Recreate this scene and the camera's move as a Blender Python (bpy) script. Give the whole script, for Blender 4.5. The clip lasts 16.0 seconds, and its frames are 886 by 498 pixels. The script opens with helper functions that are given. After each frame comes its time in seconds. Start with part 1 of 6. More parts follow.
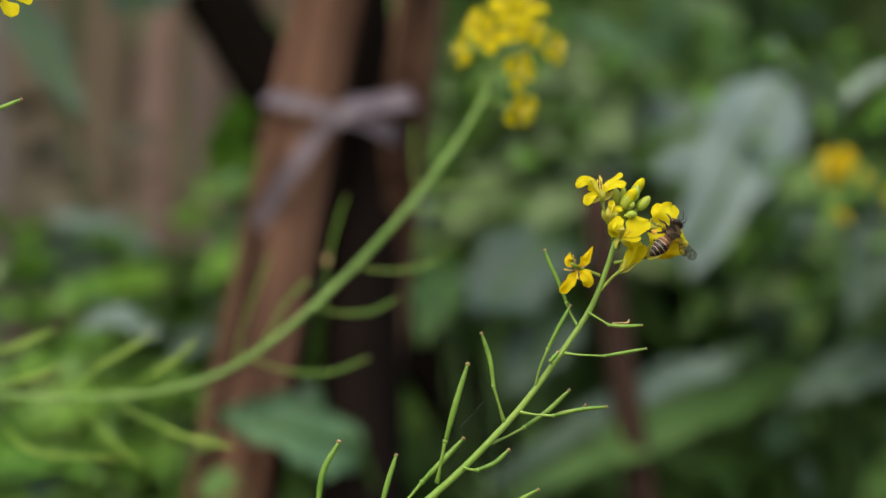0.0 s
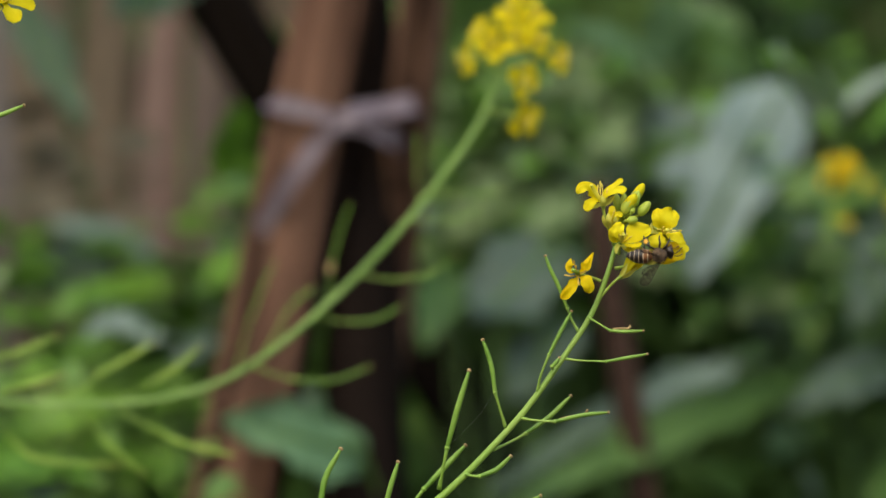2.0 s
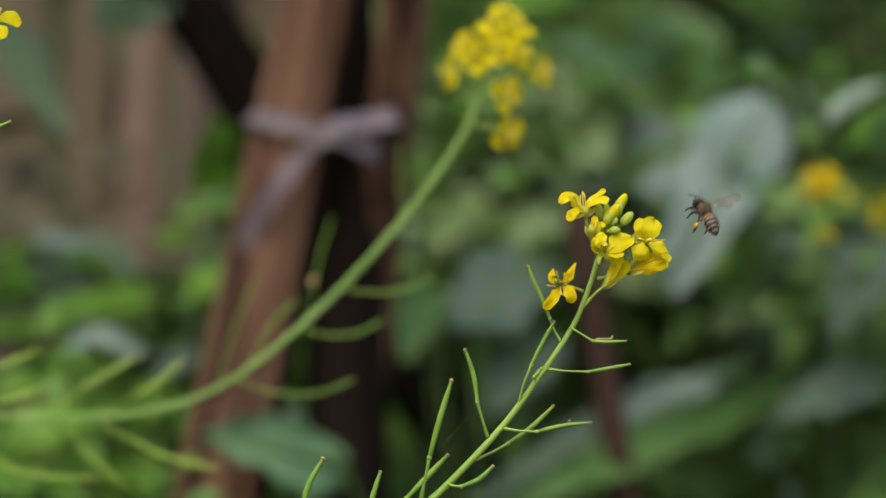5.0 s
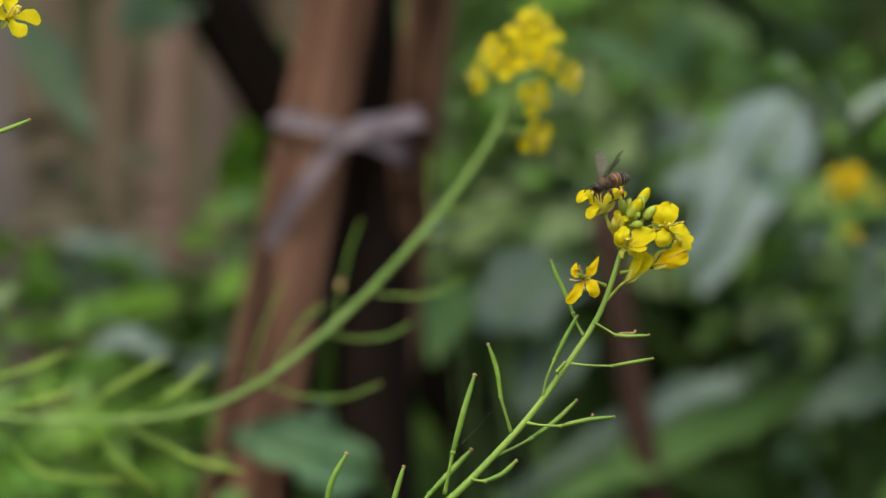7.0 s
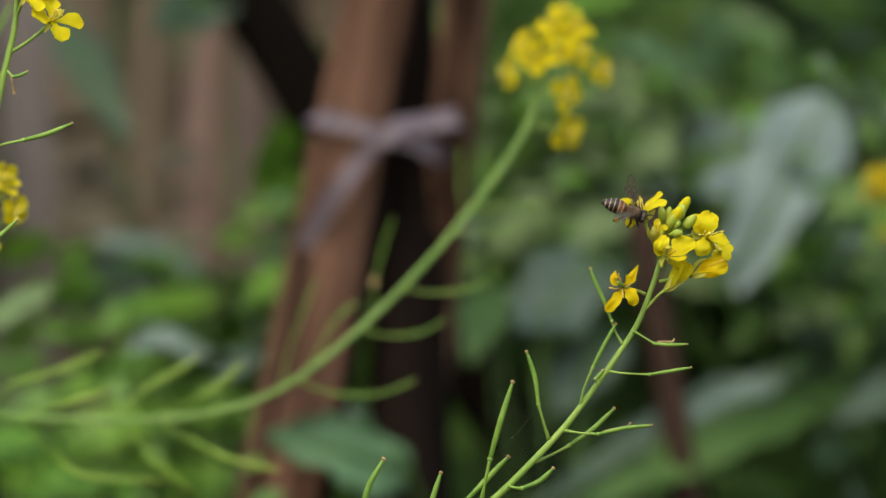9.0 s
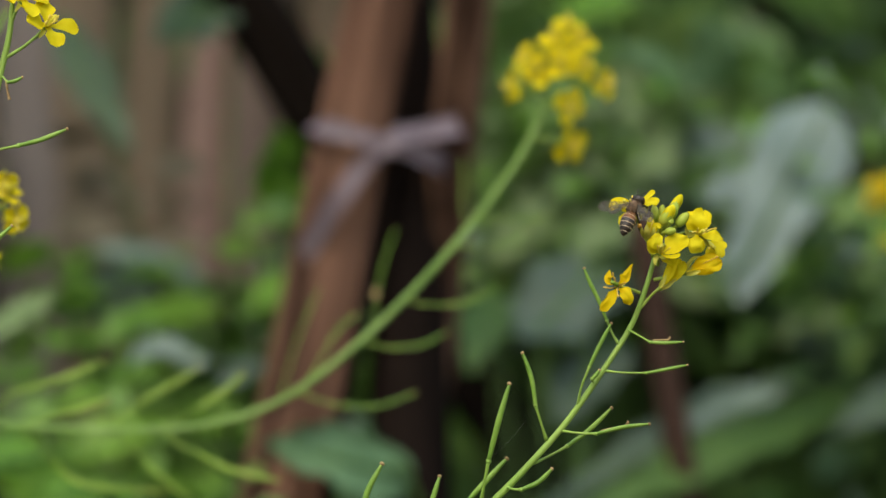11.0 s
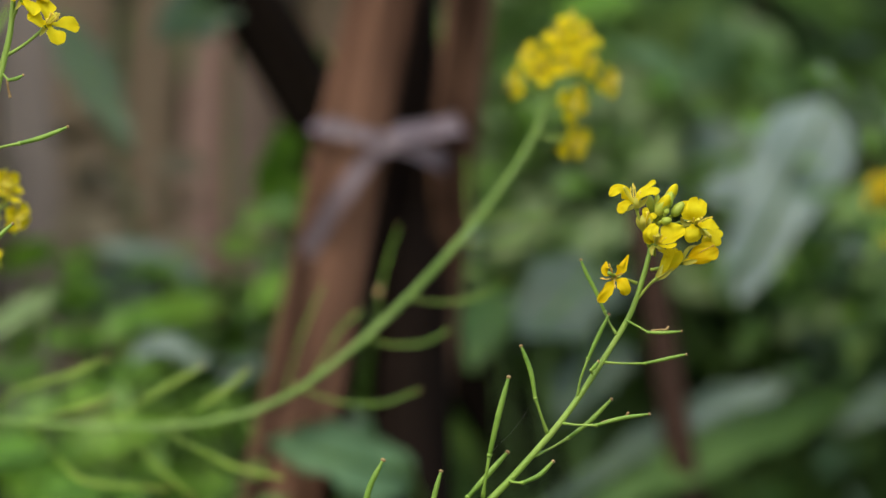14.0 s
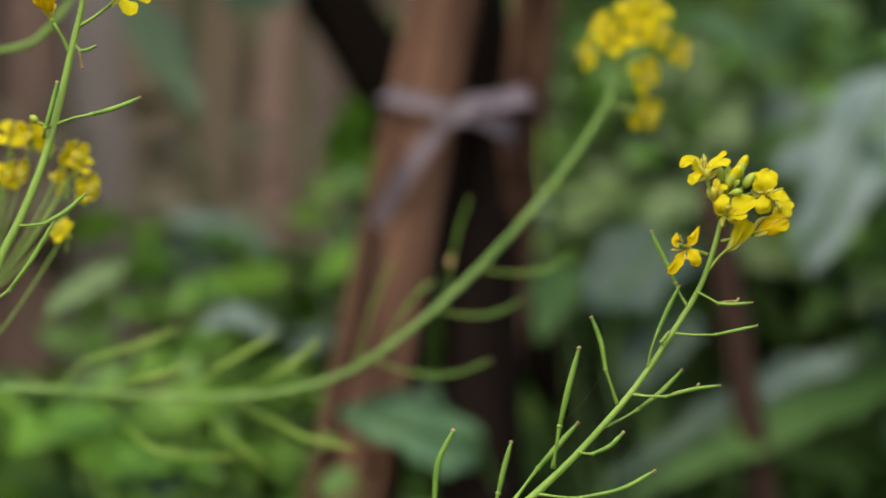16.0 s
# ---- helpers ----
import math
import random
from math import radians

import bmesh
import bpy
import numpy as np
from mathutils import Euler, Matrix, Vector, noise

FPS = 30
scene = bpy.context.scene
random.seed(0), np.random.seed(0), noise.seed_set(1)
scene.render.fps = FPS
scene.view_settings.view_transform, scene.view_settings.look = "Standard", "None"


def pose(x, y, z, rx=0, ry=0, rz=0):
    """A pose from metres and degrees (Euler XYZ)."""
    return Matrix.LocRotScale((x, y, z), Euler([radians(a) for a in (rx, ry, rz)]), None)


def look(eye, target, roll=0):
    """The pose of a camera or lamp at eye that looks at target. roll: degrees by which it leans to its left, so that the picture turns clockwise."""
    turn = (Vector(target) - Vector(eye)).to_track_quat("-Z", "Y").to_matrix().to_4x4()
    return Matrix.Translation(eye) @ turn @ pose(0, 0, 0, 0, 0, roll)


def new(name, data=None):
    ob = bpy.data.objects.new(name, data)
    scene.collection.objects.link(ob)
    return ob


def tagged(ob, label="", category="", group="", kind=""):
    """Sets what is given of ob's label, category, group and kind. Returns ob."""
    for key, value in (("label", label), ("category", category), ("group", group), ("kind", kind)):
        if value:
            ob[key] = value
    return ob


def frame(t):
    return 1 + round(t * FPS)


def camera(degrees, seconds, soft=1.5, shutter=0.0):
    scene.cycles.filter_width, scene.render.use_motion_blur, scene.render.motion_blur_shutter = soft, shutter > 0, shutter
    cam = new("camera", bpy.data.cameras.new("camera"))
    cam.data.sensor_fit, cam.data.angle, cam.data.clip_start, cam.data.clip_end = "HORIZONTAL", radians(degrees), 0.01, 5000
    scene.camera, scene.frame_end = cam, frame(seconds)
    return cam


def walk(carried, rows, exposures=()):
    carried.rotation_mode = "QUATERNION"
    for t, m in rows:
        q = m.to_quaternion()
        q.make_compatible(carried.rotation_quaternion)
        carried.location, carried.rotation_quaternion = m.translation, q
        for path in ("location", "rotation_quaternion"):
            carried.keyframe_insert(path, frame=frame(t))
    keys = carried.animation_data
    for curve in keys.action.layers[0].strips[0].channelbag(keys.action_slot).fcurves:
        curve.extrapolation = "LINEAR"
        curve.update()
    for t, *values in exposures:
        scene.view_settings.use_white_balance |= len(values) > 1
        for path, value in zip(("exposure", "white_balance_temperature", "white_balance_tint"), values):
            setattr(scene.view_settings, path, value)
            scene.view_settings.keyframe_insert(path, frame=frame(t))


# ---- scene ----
# ---- camera: a long lens held by hand, panning slowly ----
cam = camera(11.71, 16.0, 1.5, 0.5)
cam.data.dof.use_dof = True
cam.data.dof.focus_distance = 1.2
cam.data.dof.aperture_fstop = 9.2
walk(cam, [
    (0, pose(0, -1.2, 1.0, 90.0000, 0.000, 0.0000)),
    (0.5, pose(0, -1.2, 1.0, 90.0187, 0.000, 0.0300)),
    (1, pose(0, -1.2, 1.0, 90.0412, 0.000, 0.0225)),
    (1.5, pose(0, -1.2, 1.0, 90.0525, 0.000, 0.0187)),
    (2, pose(0, -1.2, 1.0, 90.0750, 0.000, 0.0337)),
    (2.5, pose(0, -1.2, 1.0, 90.1049, 0.000, 0.0112)),
    (3, pose(0, -1.2, 1.0, 90.1499, 0.000, -0.0375)),
    (3.5, pose(0, -1.2, 1.0, 90.2024, 0.000, -0.0600)),
    (4, pose(0, -1.2, 1.0, 90.2211, 0.000, -0.0825)),
    (4.2, pose(0, -1.2, 1.0, 90.2249, 0.000, -0.1049)),
    (6.3, pose(0, -1.2, 1.0, 90.2908, 0.310, -0.3298)),
    (6.5, pose(0, -1.2, 1.0, 90.2833, 0.310, -0.1649)),
    (7, pose(0, -1.2, 1.0, 90.2609, 0.310, 0.1349)),
    (7.5, pose(0, -1.2, 1.0, 90.2271, 0.310, 0.3673)),
    (8, pose(0, -1.2, 1.0, 90.2159, 0.310, 0.5397)),
    (8.5, pose(0, -1.2, 1.0, 90.2534, 0.310, 0.5921)),
    (9, pose(0, -1.2, 1.0, 90.2646, 0.310, 0.6146)),
    (9.2, pose(0, -1.2, 1.0, 90.2534, 0.310, 0.5846)),
    (11.3, pose(0, -1.2, 1.0, 90.3883, 0.310, 0.6296)),
    (11.5, pose(0, -1.2, 1.0, 90.3208, 0.310, 0.6071)),
    (12, pose(0, -1.2, 1.0, 90.3358, 0.310, 0.6146)),
    (12.5, pose(0, -1.2, 1.0, 90.3433, 0.310, 0.5996)),
    (13, pose(0, -1.2, 1.0, 90.3508, 0.310, 0.5996)),
    (13.5, pose(0, -1.2, 1.0, 90.3583, 0.310, 0.5996)),
    (14, pose(0, -1.2, 1.0, 90.3583, 0.310, 0.6446)),
    (14.5, pose(0, -1.2, 1.0, 90.3058, 0.310, 0.7045)),
    (15, pose(0, -1.2, 1.0, 90.3133, 0.310, 0.8170)),
    (15.5, pose(0, -1.2, 1.0, 90.2496, 0.310, 1.0193)),
    (16, pose(0, -1.2, 1.0, 89.9760, 0.310, 1.5662)),
])

# ---- light: soft overcast day ----
world = bpy.data.worlds.new("overcast_sky")
world.use_nodes = True
scene.world = world
wt = world.node_tree
sky = wt.nodes.new("ShaderNodeTexSky")
sky.sky_type = 'NISHITA'
sky.sun_disc = False
sky.sun_elevation = radians(55)
sky.sun_rotation = radians(200)
sky.air_density, sky.dust_density = 1.5, 4.0
wt.nodes["Background"].inputs["Strength"].default_value = 0.15
wt.links.new(sky.outputs["Color"], wt.nodes["Background"].inputs["Color"])
sun = new("sun", bpy.data.lights.new("sun", 'SUN'))
sun.data.energy, sun.data.angle, sun.data.color = 0.85, radians(60), (1.0, 0.96, 0.9)
sun.matrix_basis = look((-1.0, -2.6, 4.6), (0, 0.2, 1.0))
scene.view_settings.exposure = 0.60
scene.view_settings.use_white_balance = True
scene.view_settings.white_balance_temperature = 6850
scene.view_settings.white_balance_tint = 6


# ---- materials ----
def material(name, dark, light, rough=0.6, scale=40.0, fine=400.0, bump=0.15, thin=0.0, stretch=(1, 1, 1), sheen=0.0, spec=0.4, worn=None, wornness=0.55, tone=0.0):
    """Two noises mix two colours; fine relief; thin lets light through; worn adds patches; tone varies piece by piece."""
    m = bpy.data.materials.new(name)
    m.use_nodes = True
    nt = m.node_tree
    p = nt.nodes["Principled BSDF"]
    co = nt.nodes.new("ShaderNodeTexCoord")
    mp = nt.nodes.new("ShaderNodeMapping")
    mp.inputs["Scale"].default_value = stretch
    nt.links.new(co.outputs["Object"], mp.inputs["Vector"])
    n1, n2 = nt.nodes.new("ShaderNodeTexNoise"), nt.nodes.new("ShaderNodeTexNoise")
    for n, s in ((n1, scale), (n2, fine)):
        n.inputs["Scale"].default_value = s
        n.inputs["Detail"].default_value = 4
        nt.links.new(mp.outputs["Vector"], n.inputs["Vector"])
    mix = nt.nodes.new("ShaderNodeMath")
    mix.operation = 'MULTIPLY_ADD'
    mix.inputs[1].default_value = 0.35
    nt.links.new(n2.outputs["Fac"], mix.inputs[0])
    sub = nt.nodes.new("ShaderNodeMath")
    sub.operation = 'MULTIPLY_ADD'
    sub.inputs[1].default_value, sub.inputs[2].default_value = 1.7, -0.52
    nt.links.new(n1.outputs["Fac"], sub.inputs[0])
    nt.links.new(sub.outputs[0], mix.inputs[2])
    ramp = nt.nodes.new("ShaderNodeValToRGB")
    ramp.color_ramp.elements[0].color = (*dark, 1)
    ramp.color_ramp.elements[1].color = (*light, 1)
    ramp.color_ramp.elements[0].position, ramp.color_ramp.elements[1].position = 0.25, 0.8
    nt.links.new(mix.outputs[0], ramp.inputs["Fac"])
    colour = ramp.outputs["Color"]
    if worn:
        n3 = nt.nodes.new("ShaderNodeTexNoise")
        n3.inputs["Scale"].default_value = scale * 0.4
        n3.inputs["Detail"].default_value = 6
        nt.links.new(mp.outputs["Vector"], n3.inputs["Vector"])
        r3 = nt.nodes.new("ShaderNodeValToRGB")
        r3.color_ramp.elements[0].position, r3.color_ramp.elements[1].position = wornness, wornness + 0.12
        nt.links.new(n3.outputs["Fac"], r3.inputs["Fac"])
        mx = nt.nodes.new("ShaderNodeMixRGB")
        mx.inputs["Color2"].default_value = (*worn, 1)
        nt.links.new(r3.outputs["Color"], mx.inputs["Fac"])
        nt.links.new(colour, mx.inputs["Color1"])
        colour = mx.outputs["Color"]
    if tone:
        info = nt.nodes.new("ShaderNodeObjectInfo")
        geo = nt.nodes.new("ShaderNodeNewGeometry")
        add = nt.nodes.new("ShaderNodeMath")
        add.operation = 'ADD'
        nt.links.new(info.outputs["Random"], add.inputs[0])
        nt.links.new(geo.outputs["Random Per Island"], add.inputs[1])
        sc = nt.nodes.new("ShaderNodeMath")
        sc.operation = 'MULTIPLY_ADD'
        sc.inputs[1].default_value, sc.inputs[2].default_value = tone, 1 - tone
        nt.links.new(add.outputs[0], sc.inputs[0])
        hsv = nt.nodes.new("ShaderNodeHueSaturation")
        nt.links.new(sc.outputs[0], hsv.inputs["Value"])
        nt.links.new(colour, hsv.inputs["Color"])
        colour = hsv.outputs["Color"]
    nt.links.new(colour, p.inputs["Base Color"])
    p.inputs["Roughness"].default_value = rough
    p.inputs["Specular IOR Level"].default_value = spec
    p.inputs["Sheen Weight"].default_value = sheen
    if bump:
        b = nt.nodes.new("ShaderNodeBump")
        b.inputs["Strength"].default_value = bump
        b.inputs["Distance"].default_value = 0.4 / fine
        nt.links.new(n2.outputs["Fac"], b.inputs["Height"])
        nt.links.new(b.outputs["Normal"], p.inputs["Normal"])
    if thin:
        tr = nt.nodes.new("ShaderNodeBsdfTranslucent")
        nt.links.new(colour, tr.inputs["Color"])
        ms = nt.nodes.new("ShaderNodeMixShader")
        ms.inputs["Fac"].default_value = thin
        nt.links.new(p.outputs[0], ms.inputs[1])
        nt.links.new(tr.outputs[0], ms.inputs[2])
        nt.links.new(ms.outputs[0], nt.nodes["Material Output"].inputs["Surface"])
    return m


YELLOW = material("petal_yellow", (0.77, 0.665, 0.012), (0.84, 0.765, 0.03), 0.6, 250, 1800, 0.2, 0.5, spec=0.12)
OLD_YELLOW = material("petal_old_yellow", (0.78, 0.585, 0.007), (0.83, 0.70, 0.016), 0.6, 250, 1800, 0.25, 0.48, spec=0.12)
BUD = material("bud_green", (0.38, 0.47, 0.05), (0.56, 0.57, 0.075), 0.5, 200, 2000, 0.2, 0.1)
BUD_GREEN = material("bud_fresh_green", (0.31, 0.41, 0.042), (0.47, 0.54, 0.075), 0.5, 200, 2000, 0.2, 0.15)
SEPAL = material("sepal_yellow_green", (0.52, 0.53, 0.07), (0.68, 0.64, 0.11), 0.5, 200, 2000, 0.2, 0.2)
STEM = material("stem_green", (0.165, 0.3, 0.036), (0.265, 0.4, 0.078), 0.5, 60, 900, 0.25, stretch=(1, 1, 0.25))
STALK = material("flower_stalk_pale_green", (0.24, 0.36, 0.045), (0.37, 0.47, 0.085), 0.5, 60, 900, 0.2, 0.1)
STEM_WAXY = material("stem_waxy_green", (0.13, 0.25, 0.043), (0.215, 0.345, 0.09), 0.55, 60, 900, 0.25, stretch=(1, 1, 0.25))
POD = material("pod_green", (0.11, 0.23, 0.024), (0.2, 0.335, 0.05), 0.45, 120, 1200, 0.25)
POD_PALE = material("pod_pale_green", (0.2, 0.345, 0.04), (0.32, 0.46, 0.075), 0.45, 120, 1200, 0.25)
DRY = material("dry_tip", (0.22, 0.14, 0.055), (0.46, 0.33, 0.16), 0.8, 300, 2000, 0.4)
ANTHER = material("anther_ochre", (0.74, 0.58, 0.07), (0.82, 0.70, 0.14), 0.8, 900, 4000, 0.5)
ANTHER_OLD = material("anther_dried_ochre", (0.54, 0.34, 0.05), (0.70, 0.48, 0.09), 0.8, 900, 4000, 0.5)
PISTIL = material("pistil_green", (0.58, 0.54, 0.04), (0.68, 0.62, 0.07), 0.5, 400, 2500, 0.2)
LEAF = material("leaf_green", (0.062, 0.135, 0.022), (0.155, 0.28, 0.052), 0.5, 12, 160, 0.3, 0.25, tone=0.35)
LEAF_BRIGHT = material("leaf_bright_green", (0.078, 0.195, 0.018), (0.175, 0.335, 0.036), 0.5, 12, 160, 0.3, 0.3, tone=0.3)
LEAF_BLOOM = material("leaf_waxy_grey_green", (0.12, 0.175, 0.14), (0.22, 0.285, 0.245), 0.6, 12, 160, 0.3, 0.2, tone=0.15, spec=0.3)
LEAF_LONG = material("leaf_deep_green", (0.031, 0.074, 0.014), (0.080, 0.15, 0.033), 0.5, 12, 160, 0.3, 0.2, tone=0.2)
LEAF_MID = material("leaf_mid_green", (0.036, 0.090, 0.016), (0.100, 0.19, 0.038), 0.5, 12, 160, 0.3, 0.2, tone=0.2)
LEAF_TEAL = material("leaf_dull_teal", (0.056, 0.092, 0.066), (0.112, 0.16, 0.118), 0.6, 12, 160, 0.3, 0.2, tone=0.2, spec=0.3)
# next two: leaf greens with shade painted into the colour, for dim leaves
LEAF_SHADE = material("leaf_shaded_blue_green", (0.016, 0.032, 0.019), (0.040, 0.068, 0.038), 0.55, 10, 140, 0.3, 0.12, tone=0.2)
LEAF_SEASHADE = material("leaf_shaded_sea_green", (0.02, 0.046, 0.022), (0.048, 0.088, 0.046), 0.55, 10, 140, 0.3, 0.12, tone=0.2)
LEAF_DARK = material("leaf_dark_green", (0.026, 0.066, 0.02), (0.075, 0.152, 0.043), 0.55, 10, 140, 0.3, 0.15, tone=0.4)
LEAF_SEA = material("leaf_sea_green", (0.070, 0.150, 0.070), (0.145, 0.250, 0.125), 0.55, 12, 160, 0.3, 0.2, tone=0.25, spec=0.3)
LEAF_WAX = material("leaf_pale_waxy", (0.120, 0.172, 0.158), (0.210, 0.276, 0.262), 0.6, 9, 120, 0.3, 0.2, tone=0.3, spec=0.3)
LEAF_FROST = material("leaf_frosty_green", (0.18, 0.25, 0.205), (0.34, 0.42, 0.37), 0.6, 9, 120, 0.3, 0.2, tone=0.2, spec=0.3)
LEAF_PALE = material("leaf_pale_olive", (0.105, 0.16, 0.062), (0.185, 0.255, 0.11), 0.55, 12, 160, 0.3, 0.25, tone=0.2, spec=0.3)
DRY_LEAF = material("dry_leaf_olive", (0.045, 0.042, 0.026), (0.105, 0.09, 0.058), 0.85, 14, 160, 0.4, 0.1, tone=0.4)
BARK = material("post_red_brown", (0.038, 0.02, 0.0135), (0.185, 0.101, 0.068), 0.9, 30, 260, 0.6, stretch=(1, 1, 0.10), worn=(0.21, 0.125, 0.088), wornness=0.58, spec=0.12)
STAKE = material("stake_pale_brown", (0.075, 0.040, 0.026), (0.26, 0.150, 0.098), 0.9, 30, 260, 0.6, stretch=(1, 1, 0.10), worn=(0.28, 0.175, 0.12), wornness=0.56, spec=0.12)
STICK = material("stick_red_brown", (0.018, 0.0105, 0.0075), (0.068, 0.040, 0.031), 0.9, 30, 260, 0.6, stretch=(1, 1, 0.12), spec=0.1)
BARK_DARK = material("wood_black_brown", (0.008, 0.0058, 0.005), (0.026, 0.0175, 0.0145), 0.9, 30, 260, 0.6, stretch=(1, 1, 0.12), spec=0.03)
BARK_BLACK = material("wood_nearly_black", (0.003, 0.0022, 0.0018), (0.009, 0.0065, 0.005), 0.9, 30, 260, 0.6, stretch=(1, 1, 0.12), spec=0.02)
PLANK = material("plank_mauve_brown", (0.083, 0.063, 0.053), (0.175, 0.129, 0.108), 0.85, 14, 200, 0.5, stretch=(1, 1, 0.15), worn=(0.10, 0.092, 0.06), wornness=0.55, tone=0.2, spec=0.15)
PLANK_PINK = material("plank_pinkish_brown", (0.095, 0.064, 0.054), (0.198, 0.133, 0.114), 0.85, 14, 200, 0.5, stretch=(1, 1, 0.15), worn=(0.10, 0.092, 0.06), wornness=0.60, tone=0.12, spec=0.15)
PLANK_GREY = material("plank_weathered_grey", (0.088, 0.077, 0.072), (0.182, 0.158, 0.15), 0.85, 14, 200, 0.5, stretch=(1, 1, 0.15), worn=(0.10, 0.092, 0.06), wornness=0.60, tone=0.12, spec=0.15)
PLANK_TAN = material("plank_tan_brown", (0.072, 0.056, 0.039), (0.156, 0.12, 0.085), 0.85, 14, 200, 0.5, stretch=(1, 1, 0.15), worn=(0.10, 0.092, 0.06), wornness=0.60, tone=0.12, spec=0.15)
TIE = material("tie_mauve_grey", (0.115, 0.09, 0.108), (0.228, 0.182, 0.214), 0.5, 60, 700, 0.2)
SOIL = material("soil_brown", (0.02, 0.015, 0.011), (0.07, 0.05, 0.035), 0.95, 3, 40, 0.8, spec=0.1)
BEE_DARK = material("bee_dark_brown", (0.012, 0.008, 0.006), (0.035, 0.022, 0.014), 0.4, 500, 3000, 0.3, spec=0.5)
BEE_RING = material("bee_brown_ring", (0.009, 0.005, 0.004), (0.024, 0.013, 0.008), 0.4, 500, 3000, 0.3, spec=0.5)
BEE_FUR = material("bee_brown_fur", (0.055, 0.034, 0.02), (0.19, 0.122, 0.072), 0.95, 600, 5000, 0.9, sheen=0.08)
BEE_AMBER = material("bee_amber_band", (0.09, 0.034, 0.012), (0.24, 0.1, 0.03), 0.45, 500, 3000, 0.3)
BEE_PALE = material("bee_pale_band", (0.46, 0.35, 0.22), (0.62, 0.5, 0.36), 0.8, 600, 4000, 0.5)
POLLEN = material("pollen_orange", (0.58, 0.28, 0.03), (0.76, 0.43, 0.08), 0.9, 900, 4000, 0.8)
SILK = material("spider_silk", (0.5, 0.5, 0.5), (0.7, 0.7, 0.7), 0.4, 100, 900, 0)


def wing_material():
    m = bpy.data.materials.new("bee_wing_membrane")
    m.use_nodes = True
    nt = m.node_tree
    p = nt.nodes["Principled BSDF"]
    p.inputs["Base Color"].default_value = (0.12, 0.105, 0.08, 1)
    p.inputs["Roughness"].default_value = 0.25
    tr = nt.nodes.new("ShaderNodeBsdfTransparent")
    tr.inputs["Color"].default_value = (0.94, 0.92, 0.9, 1)
    vein = nt.nodes.new("ShaderNodeTexVoronoi")
    vein.feature = 'DISTANCE_TO_EDGE'
    vein.inputs["Scale"].default_value = 900
    co = nt.nodes.new("ShaderNodeTexCoord")
    nt.links.new(co.outputs["Object"], vein.inputs["Vector"])
    rp = nt.nodes.new("ShaderNodeValToRGB")
    rp.color_ramp.elements[0].color = (0.6, 0.6, 0.6, 1)
    rp.color_ramp.elements[1].color = (0.18, 0.18, 0.18, 1)
    rp.color_ramp.elements[1].position = 0.12
    nt.links.new(vein.outputs["Distance"], rp.inputs["Fac"])
    ms = nt.nodes.new("ShaderNodeMixShader")
    nt.links.new(rp.outputs["Color"], ms.inputs["Fac"])
    nt.links.new(tr.outputs[0], ms.inputs[1])
    nt.links.new(p.outputs[0], ms.inputs[2])
    nt.links.new(ms.outputs[0], nt.nodes["Material Output"].inputs["Surface"])
    return m


WING = wing_material()


# ---- mesh helpers ----
def mm(p):
    """(x, z) or (x, z, depth) in millimetres to a vector in metres."""
    return Vector((p[0], p[2] if len(p) > 2 else 0.0, p[1])) * 0.001


def part(name, bm, mat, parent, label=""):
    me = bpy.data.meshes.new(name)
    bm.to_mesh(me)
    bm.free()
    for f in me.polygons:
        f.use_smooth = True
    me.materials.append(mat)
    ob = new(name, me)
    ob.parent = parent
    if label:
        tagged(ob, label)
    return ob


def curve_points(pts, steps=6):
    """A smooth line through the points."""
    pts = [Vector(p) for p in pts]
    q = [2 * pts[0] - pts[1]] + pts + [2 * pts[-1] - pts[-2]]
    out = []
    for i in range(1, len(q) - 2):
        a, b, c, d = q[i - 1:i + 3]
        for s in range(steps):
            t = s / steps
            out.append(0.5 * (2 * b + (c - a) * t + (2 * a - 5 * b + 4 * c - d) * t * t + (3 * b - a - 3 * c + d) * t ** 3))
    out.append(pts[-1])
    return out


def add_tube(bm, line, radii, sides=8, ridge=0.0):
    """A capped tube along the line; radii are spread evenly along it."""
    n = len(line)
    rings = []
    ref = Vector((0.3, 1, 0.2))
    for i, p in enumerate(line):
        d = (line[min(i + 1, n - 1)] - line[max(i - 1, 0)]).normalized()
        side = (ref - d * ref.dot(d)).normalized()
        ref = side
        up = d.cross(side)
        u = i / (n - 1) * (len(radii) - 1)
        j = min(int(u), len(radii) - 2)
        r = radii[j] + (radii[j + 1] - radii[j]) * (u - j)
        ring = []
        for s in range(sides):
            a = 2 * math.pi * s / sides
            rr = r * (1 + (ridge if s % 2 else -ridge))
            ring.append(bm.verts.new(p + (side * math.cos(a) + up * math.sin(a)) * rr))
        rings.append(ring)
    for a, b in zip(rings, rings[1:]):
        for s in range(sides):
            bm.faces.new((a[s], a[(s + 1) % sides], b[(s + 1) % sides], b[s]))
    bm.faces.new(rings[0][::-1])
    bm.faces.new(rings[-1])


def add_ball(bm, centre, size, turn=None, u=10, v=7):
    m = Matrix.Translation(centre) @ (turn.to_4x4() if turn else Matrix.Identity(4)) @ Matrix.Diagonal((*size, 1))
    bmesh.ops.create_uvsphere(bm, u_segments=u, v_segments=v, radius=1, matrix=m)


def basis(axis, roll=0.0):
    """A turn whose z is the axis."""
    return Vector(axis).to_track_quat('Z', 'Y').to_matrix() @ Matrix.Rotation(radians(roll), 3, 'Z')


def crisp(face):
    """Keep the rim of a thin blade sharp."""
    for e in face.edges:
        e.smooth = False


